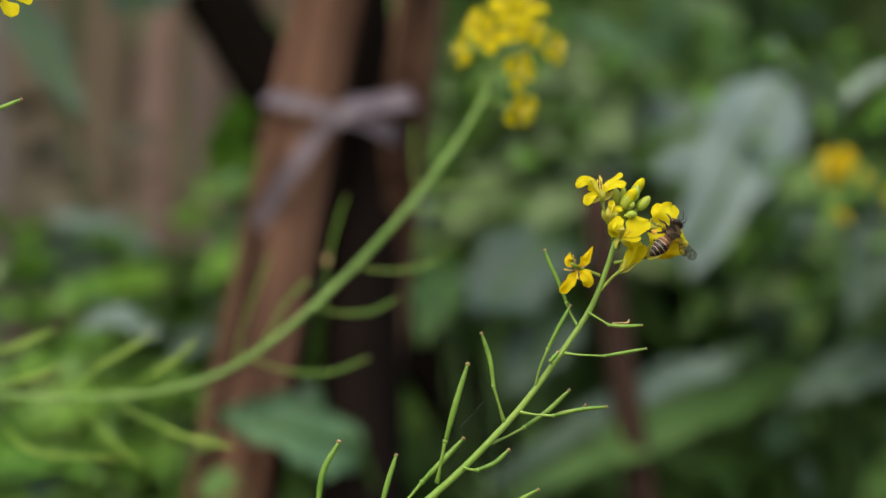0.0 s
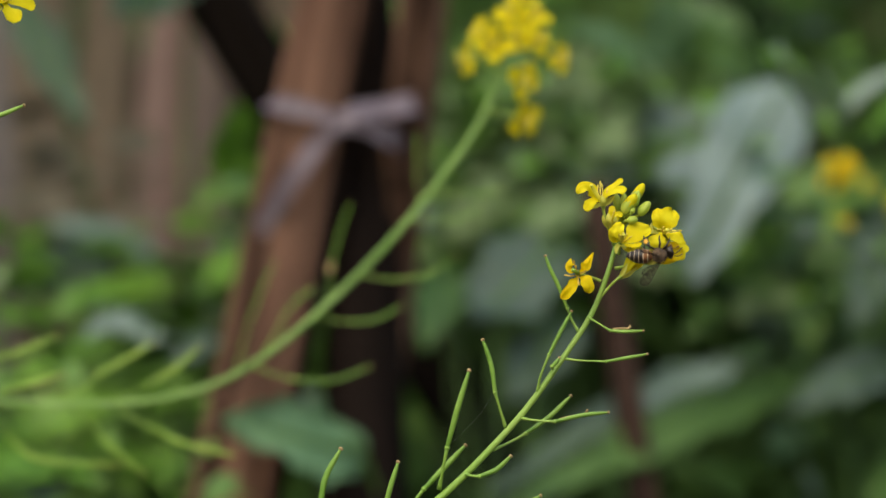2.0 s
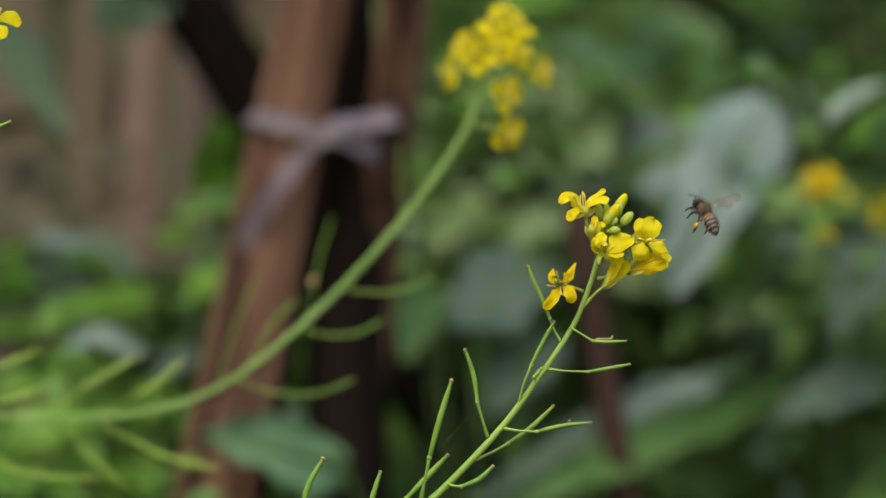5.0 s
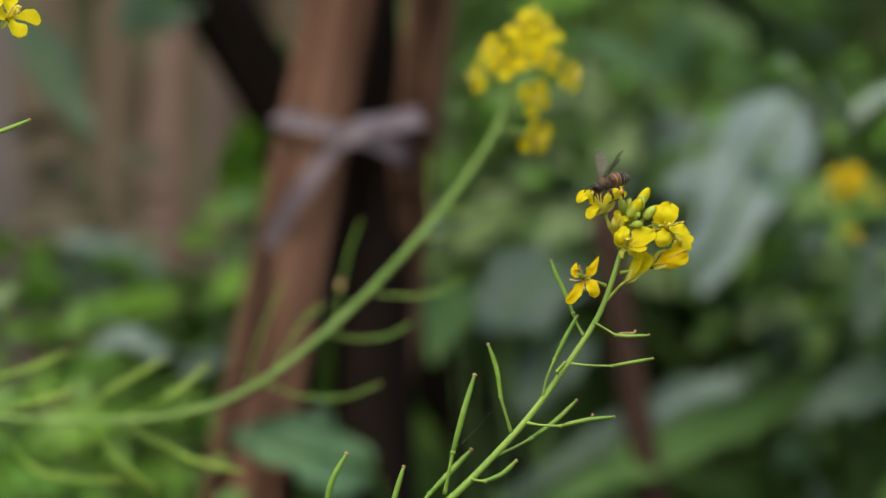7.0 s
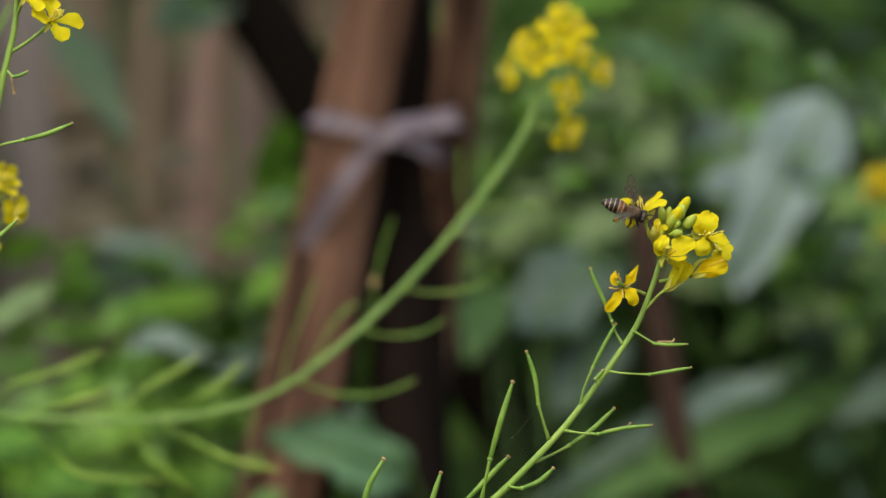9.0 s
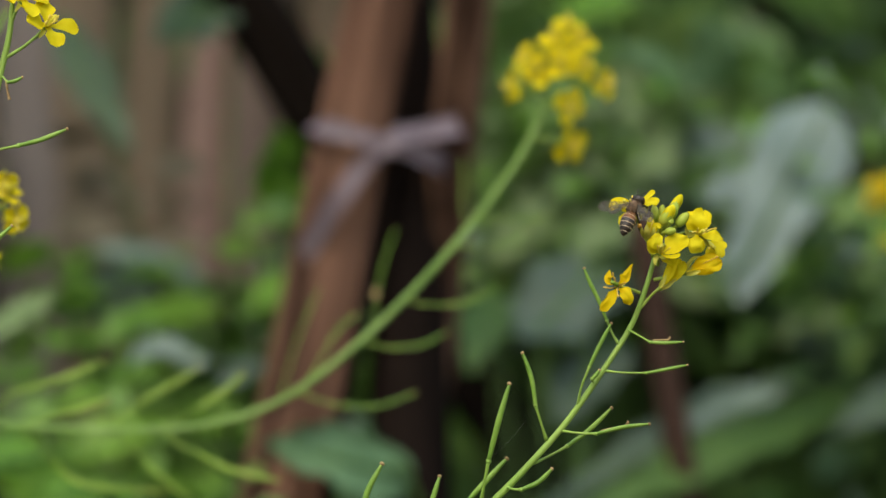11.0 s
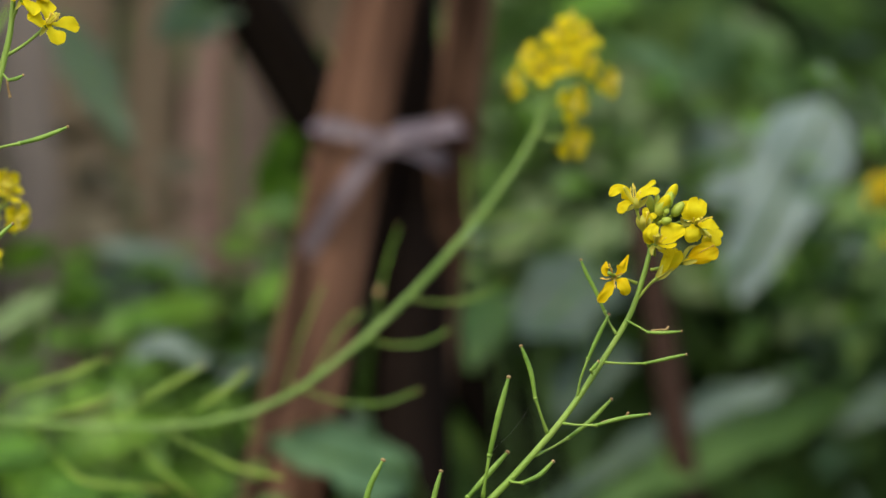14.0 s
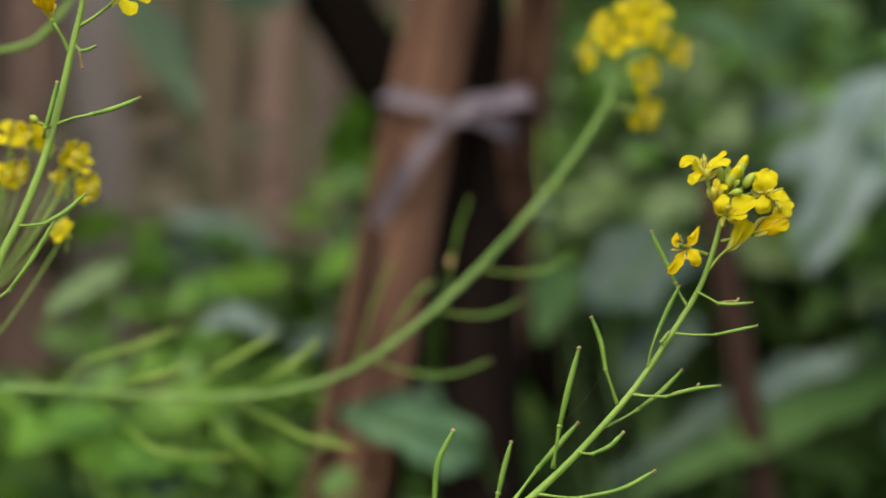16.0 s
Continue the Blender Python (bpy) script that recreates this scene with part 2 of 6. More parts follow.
def add_blade(bm, length, width, profile, bend, cup, thick, turn, at, nu=8, nv=6, wave=0.0, seed=0, twist=0.0):
    """A thin curved blade along local y with real thickness: petals, sepals, leaves."""
    top, low = [], []
    for i in range(nu + 1):
        u = i / nu
        w = width * profile(u)
        a = bend * u
        y = length * (math.sin(a) / bend if abs(bend) > 1e-3 else u)
        z = -length * ((1 - math.cos(a)) / bend if abs(bend) > 1e-3 else 0)
        tw = twist * u
        r0, r1 = [], []
        for j in range(nv + 1):
            v = j / nv * 2 - 1
            x = v * w
            h = cup * w * v * v + wave * width * noise.noise(Vector((x / width * 1.7 + seed * 7.1, u * 3.1, seed * 3.3))) * (0.3 + abs(v))
            yy = y + (noise.noise(Vector((v * 2.3, seed * 5.7, 1.7))) * wave * width * 0.7 if u > 0.6 else 0)
            p = Vector((x * math.cos(tw), yy, z + h + x * math.sin(tw)))
            r0.append(bm.verts.new(at + turn @ (p + Vector((0, 0, thick / 2)))))
            r1.append(bm.verts.new(at + turn @ (p - Vector((0, 0, thick / 2)))))
        top.append(r0)
        low.append(r1)
    for i in range(nu):
        for j in range(nv):
            bm.faces.new((top[i][j], top[i][j + 1], top[i + 1][j + 1], top[i + 1][j]))
            bm.faces.new((low[i][j], low[i + 1][j], low[i + 1][j + 1], low[i][j + 1]))
        for j, o in ((0, 0), (nv, 1)):
            q = (top[i][j], top[i + 1][j], low[i + 1][j], low[i][j])
            crisp(bm.faces.new(q if o == 0 else q[::-1]))
    for i, o in ((0, 0), (nu, 1)):
        for j in range(nv):
            q = (top[i][j], low[i][j], low[i][j + 1], top[i][j + 1])
            crisp(bm.faces.new(q if o == 0 else q[::-1]))


def petal_profile(u):
    claw = 0.12 + 0.08 * u
    k = max(0.0, min(1.0, (u - 0.22) / 0.38))
    k = k * k * (3 - 2 * k)
    end = math.sqrt(max(0.0, 1 - max(0.0, (u - 0.64) / 0.365) ** 2.8))
    return (claw * (1 - k) + 0.5 * k) * max(end, 0.12)


def sepal_profile(u):
    return 0.5 * math.sin(math.pi * min(1, 0.18 + 0.80 * u)) ** 0.7


def leaf_profile(u):
    return 0.5 * (math.sin(math.pi * min(1.0, 0.04 + 0.95 * u) ** 0.85)) ** 0.75 * (1 + 0.10 * math.sin(u * 23) + 0.07 * math.sin(u * 41))


# ---- parts of a mustard plant ----
def make_flower(plant, centre, axis, roll, petals, stalk, old=False, stamens=6, seed=0):
    """A four-petalled flower. petals: (turn round the axis, opening from the axis, length, width, bend, perhaps a twist) in degrees and millimetres."""
    rnd = random.Random(seed)
    c = mm(centre)
    t = basis(axis, roll)
    bm = bmesh.new()
    line = curve_points([mm(s) for s in stalk] + [c - t @ Vector((0, 0, 0.0012))], 5)
    add_tube(bm, line, (0.00055, 0.00045, 0.0006), 7)
    add_ball(bm, c - t @ Vector((0, 0, 0.0008)), (0.0009, 0.0009, 0.0011), t, 8, 6)
    flower = part("flower", bm, STEM, plant, "older mustard flower, petals turning orange" if old else "open yellow mustard flower with four petals")
    for i, (turn, opening, length, width, bend, *more) in enumerate(petals):
        twist = more[0] if more else rnd.uniform(-12, 12)
        bm = bmesh.new()
        m = t @ Matrix.Rotation(radians(turn), 3, 'Z') @ Matrix.Rotation(radians(90 - opening), 3, 'X')
        add_blade(bm, length * 0.001, width * 0.001, petal_profile, radians(bend), 0.25, 0.00016, m, c + m @ Vector((0, 0.0003, 0)), 11, 8, 0.17, seed * 4 + i + 1, radians(twist))
        part("petal", bm, OLD_YELLOW if old else YELLOW, flower)
    spread0 = sum(q[1] for q in petals) / len(petals)
    for i in range(4):
        bm = bmesh.new()
        m = t @ Matrix.Rotation(radians(45 + 90 * i + rnd.uniform(-8, 8)), 3, 'Z') @ Matrix.Rotation(radians(90 - (min(105, spread0 + rnd.uniform(8, 20)) if spread0 > 32 else spread0 * 0.7)), 3, 'X')
        add_blade(bm, 0.0042, 0.0013, sepal_profile, radians(20), 0.4, 0.00018, m, c - t @ Vector((0, 0, 0.0012)), 5, 2)
        part("sepal", bm, SEPAL, flower)
    bm = bmesh.new()
    add_tube(bm, curve_points([c, c + t @ Vector((0.0002, 0, 0.0025)), c + t @ Vector((0.0003, 0.0002, 0.0044))], 4), (0.0005, 0.0006, 0.00045), 7)
    add_ball(bm, c + t @ Vector((0.0003, 0.0002, 0.0046)), (0.00055, 0.00055, 0.0004), t, 8, 5)
    part("pistil", bm, PISTIL, flower)
    for i in range(stamens):
        a = 2 * math.pi * i / 6 + 0.4
        spread = 0.0011 if i % 3 else 0.0024
        out = Vector((math.cos(a) * spread, math.sin(a) * spread, 0))
        hi = c + t @ (out + Vector((0, 0, 0.0036 + rnd.uniform(-0.0007, 0.0005))))
        bm = bmesh.new()
        add_tube(bm, curve_points([c + t @ (out * 0.3), c + t @ (out * 0.8 + Vector((0, 0, 0.0025))), hi], 3), (0.00018, 0.00014), 5)
        add_ball(bm, hi, (0.00033, 0.00033, 0.00085), t @ Matrix.Rotation(rnd.uniform(-0.7, 0.7), 3, 'X'), 7, 5)
        part("stamen", bm, ANTHER, flower)
    return flower


def ribbon(bm, line, width, face, profile, thick, cup=0.0, wave=0.0, seed=0.0, nv=8):
    """A thin blade with real thickness along a line; face is the way that its upper side looks."""
    n = len(line)
    face = Vector(face).normalized()
    skew = math.sin(seed * 2.4)
    top, low = [], []
    for i, q in enumerate(line):
        u = i / (n - 1)
        d = (line[min(i + 1, n - 1)] - line[max(i - 1, 0)]).normalized()
        side = d.cross(face).normalized()
        up = side.cross(d)
        w = width * profile(u)
        r0, r1 = [], []
        for j in range(nv + 1):
            v = j / nv * 2 - 1
            lift = cup * w * v * v + wave * width * (noise.noise(Vector((v * 1.6 + seed * 3.7, u * 2.6, seed))) * u + 0.25 * noise.noise(Vector((v * 5.0 + seed, u * 2.0, seed * 2.3))) * u)
            edge = d * (wave * width * 0.9 * noise.noise(Vector((v * 2.2, seed * 1.9, 4.0))) * max(0.0, u - 0.5))
            wide = w * (1 + 0.28 * skew * v + wave * 1.3 * noise.noise(Vector((u * 4.3, math.copysign(3.0, v), seed * 2.9))) * abs(v))
            c = q + side * (v * wide) + up * lift + edge
            r0.append(bm.verts.new(c + up * (thick / 2)))
            r1.append(bm.verts.new(c - up * (thick / 2)))
        top.append(r0)
        low.append(r1)
    for i in range(n - 1):
        for j in range(nv):
            bm.faces.new((top[i][j], top[i][j + 1], top[i + 1][j + 1], top[i + 1][j]))
            bm.faces.new((low[i][j], low[i + 1][j], low[i + 1][j + 1], low[i][j + 1]))
        for j, o in ((0, 0), (nv, 1)):
            q = (top[i][j], top[i + 1][j], low[i + 1][j], low[i][j])
            crisp(bm.faces.new(q if o == 0 else q[::-1]))
    for i, o in ((0, 0), (n - 1, 1)):
        for j in range(nv):
            q = (top[i][j], low[i][j], low[i][j + 1], top[i][j + 1])
            crisp(bm.faces.new(q if o == 0 else q[::-1]))


def limb_profile(u):
    """A petal: narrow claw, then a broad rounded limb."""
    k = max(0.0, min(1.0, (u - 0.05) / 0.36))
    k = k * k * (3 - 2 * k)
    end = math.sqrt(max(0.0, 1 - max(0.0, (u - 0.68) / 0.325) ** 2.4))
    return (0.11 * (1 - k) + 0.5 * k) * max(end, 0.06)


def pointed_limb(u):
    """A withering petal: narrow claw, then a limb that ends in a point."""
    k = max(0.0, min(1.0, (u - 0.05) / 0.4))
    k = k * k * (3 - 2 * k)
    return (0.1 * (1 - k) + 0.5 * k) * max(0.05, 1 - max(0.0, (u - 0.5) / 0.52) ** 1.5)


def shaped_flower(plant, centre, stalk, petals, sepals, stamens, pistil, seed=0, old=False):
    """A flower whose petals and sepals each follow their own line: (line, width in millimetres, way that it faces)."""
    c = mm(centre)
    bm = bmesh.new()
    add_tube(bm, curve_points([mm(q) for q in stalk] + [c], 6), (0.00052, 0.00042, 0.0004, 0.00055), 8)
    add_ball(bm, c, (0.0008, 0.0008, 0.0009), None, 9, 7)
    flower = part("flower", bm, STALK, plant, "older mustard flower, petals turning orange" if old else "open yellow mustard flower with broad petals")
    for i, (line, width, face, *outline) in enumerate(petals):
        bm = bmesh.new()
        ribbon(bm, curve_points([mm(q) for q in line], 22 // (len(line) - 1)), width * 0.001, face, outline[0] if outline else limb_profile, 0.00014, 0.08, 0.17, seed * 4 + i + 1, 12)
        part("petal", bm, OLD_YELLOW if old else YELLOW, flower)
    for i, (line, width, face) in enumerate(sepals):
        bm = bmesh.new()
        ribbon(bm, curve_points([mm(q) for q in line], 5), width * 0.001, face, sepal_profile, 0.0002, 0.5, 0.05, seed + i, 4)
        part("sepal", bm, SEPAL, flower)
    for line in stamens:
        pts = [mm(q) for q in line]
        bm = bmesh.new()
        add_tube(bm, curve_points(pts, 4), (0.0002, 0.00016, 0.00014), 6)
        add_ball(bm, pts[-1], (0.00026, 0.00026, 0.00065), basis(pts[-1] - pts[-2]), 8, 6)
        part("stamen", bm, ANTHER_OLD if old else ANTHER, flower)
    pts = [mm(q) for q in pistil]
    bm = bmesh.new()
    add_tube(bm, curve_points(pts, 4), (0.0005, 0.00058, 0.00045), 8)
    add_ball(bm, pts[-1], (0.00055, 0.00055, 0.0004), basis(pts[-1] - pts[-2]), 8, 6)
    part("pistil", bm, POD_PALE if old else PISTIL, flower)
    return flower


def make_bud(plant, base, tip, radius, stalk, yellow=False):
    a, b = mm(base), mm(tip)
    bm = bmesh.new()
    add_tube(bm, curve_points([mm(s) for s in stalk] + [a], 4), (0.0005, 0.0004, 0.0005), 7)
    r = radius * 0.001
    d = b - a
    line = [a + d * (i / 9) for i in range(10)]
    add_tube(bm, line, (r * 0.5, r * 0.88, r * 1.0, r * 1.02, r * 0.98, r * 0.88, r * 0.66, r * 0.28), 10, 0.035)
    bud = part("flower_bud", bm, BUD if yellow else BUD_GREEN, plant, "closed green mustard flower bud")
    if yellow:
        bm = bmesh.new()
        add_tube(bm, [a + d * (0.35 + 0.72 * i / 6) for i in range(7)], (r * 0.9, r * 1.0, r * 0.95, r * 0.8, r * 0.3), 9, 0.05)
        part("folded_petals", bm, YELLOW, bud, "yellow petals folded in the opening bud")
    return bud


def make_pod(plant, stalk, body, radius, withered=False, seed=0, mat=POD):
    """A seed pod on its stalk; body runs from the joint to the tip."""
    r = radius * 0.001
    s, b = [mm(p) for p in stalk], [mm(p) for p in body]
    bm = bmesh.new()
    add_tube(bm, curve_points(s + [b[0]], 5), (r * 1.0, r * 0.62, r * 0.6, r * 0.75), 7)
    add_ball(bm, b[0], (r * 1.18, r * 1.18, r * 1.0), basis(b[1] - b[0]), 9, 6)
    pod = part("seed_pod", bm, STEM, plant, "slender green mustard seed pod on a thin stalk")
    line = curve_points(b, 9)
    n = len(line)
    bm = bmesh.new()
    radii = []
    for i in range(n):
        u = i / (n - 1)
        shape = 0.85 + 0.3 * math.sin(math.pi * min(1, u * 1.05)) if u < 0.8 else 1.0 - (u - 0.8) * 2.2
        radii.append(r * shape * (1 + 0.055 * math.sin(u * 44 + seed)))
    add_tube(bm, line, radii, 8, 0.03)
    part("pod_body", bm, mat, pod)
    bm = bmesh.new()
    d = (line[-1] - line[-3]).normalized()
    add_ball(bm, line[-1] + d * r * 0.2, (r * 0.95, r * 0.95, r * 0.7), basis(d), 8, 6)
    part("stigma", bm, DRY, pod, "brown dried tip")
    if withered:
        bm = bmesh.new()
        side = d.cross(Vector((0, 1, 0))).normalized()
        p0, p1 = line[0], line[-1]
        side = side if side.z > 0 else -side
        q = [p0.lerp(p1, 0.1) + side * r * 1.0, p0.lerp(p1, 0.35) + side * r * 1.3, p0.lerp(p1, 0.56) + side * r * 1.35, p0.lerp(p1, 0.63) + side * r * 3.2]
        add_tube(bm, curve_points(q, 4), (0.00028, 0.0003, 0.0004), 5)
        part("withered_stamen", bm, DRY, pod, "dried brown stamen clinging to the pod")
    return pod


def make_stem(plant, pts, radii, name="stem", mat=STEM):
    bm = bmesh.new()
    add_tube(bm, curve_points([mm(p) for p in pts], 8), [r * 0.001 for r in radii], 10, 0.04)
    return part(name, bm, mat, plant)


def plant_thing(label, x, y):
    ob = new("mustard_plant")
    ob.location = (x, y, 0)
    return tagged(ob, label, "flowering plant", "mustard plants")


# ---- ground and earth bank behind ----
def build_ground():
    bm = bmesh.new()
    n = 60
    xs = [math.copysign(abs(a) ** 2.6, a) * 600 for a in [(-1 + 2 * i / n) for i in range(n + 1)]]
    grid = [[bm.verts.new((x, y + 0.5, 0.02 * noise.noise(Vector((x * 3, y * 3, 0))) - 0.012)) for x in xs] for y in xs]
    for i in range(n):
        for j in range(n):
            bm.faces.new((grid[i][j], grid[i][j + 1], grid[i + 1][j + 1], grid[i + 1][j]))
    tagged(part("ground", bm, SOIL, None), "dark bare garden soil", "ground", kind="structure")
    bm = bmesh.new()
    n, m = 80, 24
    g = []
    for i in range(n + 1):
        row = []
        for j in range(m + 1):
            x = -8 + 16 * i / n
            u = j / m
            z = -0.1 + 2.4 * u
            y = 4.6 + 1.2 * u ** 2 + 0.18 * noise.noise(Vector((x * 1.4, z * 1.6, 3.0)))
            row.append(bm.verts.new((x, y, z)))
        g.append(row)
    for i in range(n):
        for j in range(m):
            bm.faces.new((g[i][j], g[i + 1][j], g[i + 1][j + 1], g[i][j + 1]))
    tagged(part("earth_bank", bm, SOIL, None), "dark earth bank behind the garden bed", "bank", kind="structure")


build_ground()


# ---- far foliage ----
def foliage(name, label, mat, count, box, size, seed, gaps=0.0):
    """A mass of small leaves that nobody could count, as one mesh."""
    rnd = np.random.RandomState(seed)
    (x0, x1), (y0, y1), (z0, z1) = box
    verts, faces = [], []
    made = 0
    while made < count:
        p = Vector((rnd.uniform(x0, x1), rnd.uniform(y0, y1), rnd.uniform(z0, z1)))
        if noise.noise(p * 3.1 + Vector((seed, 0, 0))) < gaps:
            if rnd.rand() < 0.9:
                made += 0.2
                continue
        made += 1
        s = size * rnd.uniform(0.5, 1.3)
        turn = Euler((rnd.uniform(-0.9, 0.5), rnd.uniform(-0.8, 0.8), rnd.uniform(0, 6.28))).to_matrix()
        k = len(verts)
        shape = ((0, 0, 0), (0.28, 0.25, 0.05), (0.36, 0.55, 0.02), (0.2, 0.85, -0.06), (0, 1.0, -0.15), (-0.2, 0.85, -0.06), (-0.36, 0.55, 0.02), (-0.28, 0.25, 0.05), (0, 0.3, -0.04), (0, 0.7, -0.08))
        verts += [tuple(p + turn @ (Vector(q) * s)) for q in shape]
        faces += [(k, k + 1, k + 8), (k + 1, k + 2, k + 9, k + 8), (k + 2, k + 3, k + 9), (k + 3, k + 4, k + 9), (k + 4, k + 5, k + 9), (k + 5, k + 6, k + 9), (k + 6, k + 7, k + 8, k + 9), (k + 7, k, k + 8)]
    me = bpy.data.meshes.new(name)
    me.from_pydata(verts, [], faces)
    me.materials.append(mat)
    return tagged(new(name, me), label, "foliage", kind="stuff")


foliage("dark_foliage", "dense dark green undergrowth leaves", LEAF_DARK, 13000, ((-1.8, 2.0), (2.2, 3.8), (0.0, 2.5)), 0.12, 5)
foliage("green_foliage", "mid green undergrowth leaves", LEAF, 260, ((-0.02, 0.2), (1.3, 2.3), (0.95, 1.7)), 0.07, 9, 0.05)
foliage("green_foliage", "deep green undergrowth leaves high in the bed", LEAF_DARK, 600, ((0.2, 1.2), (1.3, 2.3), (0.95, 1.7)), 0.07, 11, 0.05)
foliage("green_foliage", "deep green undergrowth leaves low in the bed", LEAF_MID, 800, ((-0.02, 1.2), (1.3, 2.3), (0.1, 0.95)), 0.07, 10, 0.05)
foliage("green_foliage", "mid green undergrowth leaves in the bed", LEAF, 900, ((-0.9, 0.05), (0.95, 1.2), (0.1, 1.0)), 0.07, 12, 0.05)

foliage("dry_foliage", "dry olive-brown leaves hanging before the fence", DRY_LEAF, 110, ((-0.75, -0.15), (1.12, 1.22), (0.94, 1.09)), 0.035, 17, 0.0)

foliage("small_leaves", "small green leaves and shoots among the broad leaves", LEAF, 110, ((0.146, 0.264), (0.9, 1.1), (0.954, 1.032)), 0.02, 21, 0.05)
foliage("small_leaves", "small mid green leaves in front of the broad leaves", LEAF_MID, 130, ((0.141, 0.255), (0.8, 1.05), (0.956, 1.036)), 0.02, 23, 0.0)
foliage("small_leaves", "small dark leaves among the broad leaves", LEAF_DARK, 90, ((0.141, 0.261), (0.85, 1.1), (0.949, 1.057)), 0.026, 27, 0.0)
foliage("small_leaves", "small pale green leaves and shoots in front of the broad leaves", LEAF_TEAL, 26, ((0.145, 0.216), (0.75, 0.9), (0.968, 1.027)), 0.013, 24, 0.0)
foliage("small_leaves", "small yellow-green leaves beside the waxy leaf", LEAF_BRIGHT, 16, ((0.154, 0.200), (0.72, 0.82), (0.969, 1.011)), 0.012, 26, 0.0)
foliage("small_leaves", "small olive leaves high in the bed", LEAF_PALE, 60, ((0.057, 0.110), (0.9, 1.05), (1.064, 1.100)), 0.016, 28, 0.0)
foliage("small_leaves", "small green leaves high in the bed", LEAF, 60, ((-0.013, 0.107), (0.95, 1.1), (1.032, 1.111)), 0.018, 29, 0.05)
foliage("small_leaves", "small green leaves beneath the long leaf", LEAF_MID, 90, ((0.096, 0.255), (0.85, 1), (0.872, 0.909)), 0.022, 30, 0.05)
foliage("small_leaves", "small pale olive leaves behind the flowers", LEAF_PALE, 150, ((-0.011, 0.084), (0.82, 1), (1.003, 1.102)), 0.015, 33, 0.0)
foliage("small_leaves", "small bright leaves behind the flowers", LEAF_BRIGHT, 60, ((-0.018, 0.084), (0.82, 1), (1.003, 1.089)), 0.015, 34, 0.0)
foliage("small_leaves", "small bright leaves high at the edge of the bed", LEAF_BRIGHT, 14, ((0.147, 0.231), (0.78, 0.95), (1.049, 1.103)), 0.020, 35, 0.0)
foliage("small_leaves", "small bright leaves before the fence", LEAF_BRIGHT, 60, ((-0.232, -0.084), (0.8, 1), (0.962, 1.017)), 0.022, 36, 0.0)
foliage("small_leaves", "small green leaves and shoots of the low plants", LEAF, 80, ((-0.20, -0.08), (0.5, 0.8), (0.89, 0.985)), 0.016, 25, 0.0)


# ---- wooden posts, sticks and planks ----
def pole(name, label, category, a, b, r0, r1, mat, seed, group="", squash=0.8):
    """A rough round post from a to b, knotty, with a sawn top."""
    a, b = Vector(a), Vector(b)
    bm = bmesh.new()
    n, sides = 40, 20
    t = basis(b - a)
    rings = []
    for i in range(n + 1):
        u = i / n
        r = r0 + (r1 - r0) * u
        ring = []
        for s in range(sides):
            an = 2 * math.pi * s / sides
            q = 1 + 0.16 * noise.noise(Vector((math.cos(an) * 1.3, math.sin(an) * 1.3, u * 2.2 + seed))) + 0.06 * noise.noise(Vector((math.cos(an) * 4, math.sin(an) * 4, u * 14 + seed)))
            sway = t @ Vector((0.25 * r * noise.noise(Vector((u * 4, seed, 0))), 0.2 * r * noise.noise(Vector((u * 4, seed, 9))), 0))
            ring.append(bm.verts.new(a.lerp(b, u) + sway + t @ Vector((math.cos(an) * r * q, math.sin(an) * r * q * squash, 0))))
        rings.append(ring)
    for p, q in zip(rings, rings[1:]):
        for s in range(sides):
            bm.faces.new((p[s], p[(s + 1) % sides], q[(s + 1) % sides], q[s]))
    bm.faces.new(rings[0][::-1])
    bm.faces.new(rings[-1])
    return tagged(part(name, bm, mat, None), label, category, group)


post = pole("wooden_post", "weathered red-brown wooden post leaning in the bed", "post", (-0.291, 0.66, -0.05), (0.024, 0.66, 1.45), 0.043, 0.009, BARK, 1.0, "posts")
for k, (x, z0, z1, w, mat) in enumerate(((-0.7, 0.55, 1.4, 0.0050, BARK), (-0.35, 0.3, 1.05, 0.0045, BARK_DARK), (-0.1, 0.8, 1.4, 0.0060, BARK), (0.25, 0.5, 1.2, 0.0050, BARK), (0.6, 0.55, 1.4, 0.0045, BARK), (0.93, 0.7, 1.4, 0.0040, BARK_DARK))):
    bm = bmesh.new()
    ln = []
    for q in range(14):
        z = z0 + (z1 - z0) * q / 13
        r = 0.043 - 0.0227 * (z + 0.05)
        ln.append(Vector((-0.291 + 0.21 * (z + 0.05) + x * r + 0.002 * noise.noise(Vector((z * 6, k, 0))), 0.66 - 0.8 * r * math.sqrt(1 - x * x) - 0.0005, z)))
    add_tube(bm, ln, (w * 0.3, w, w * 0.8, w, w * 0.9, w * 0.3), 7, 0.1)
    part("bark_strip", bm, mat, post)
# added dark post: its near-black colour stands in for shadow between post and stake
pole("wooden_post", "near-black post in place of the shadowed gap, tied to its neighbour", "post", (-0.036, 0.662, -0.05), (-0.036, 0.680, 1.35), 0.049, 0.0054, BARK_DARK, 4.0, "posts")
stake = pole("wooden_stake", "slim pale brown stake wedged behind the tie", "stake", (-0.140, 1.02, 0.0), (0.047, 0.480, 1.6), 0.0085, 0.0115, STAKE, 6.0, "posts")
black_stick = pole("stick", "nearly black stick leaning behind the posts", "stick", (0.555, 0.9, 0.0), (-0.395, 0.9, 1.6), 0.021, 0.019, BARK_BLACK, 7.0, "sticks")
thin_stick = pole("stick", "thin reddish brown upright stick", "stick", (0.231, 0.75, 0.0), (0.0675, 0.75, 1.032), 0.012, 0.0085, STICK, 9.0, "sticks")


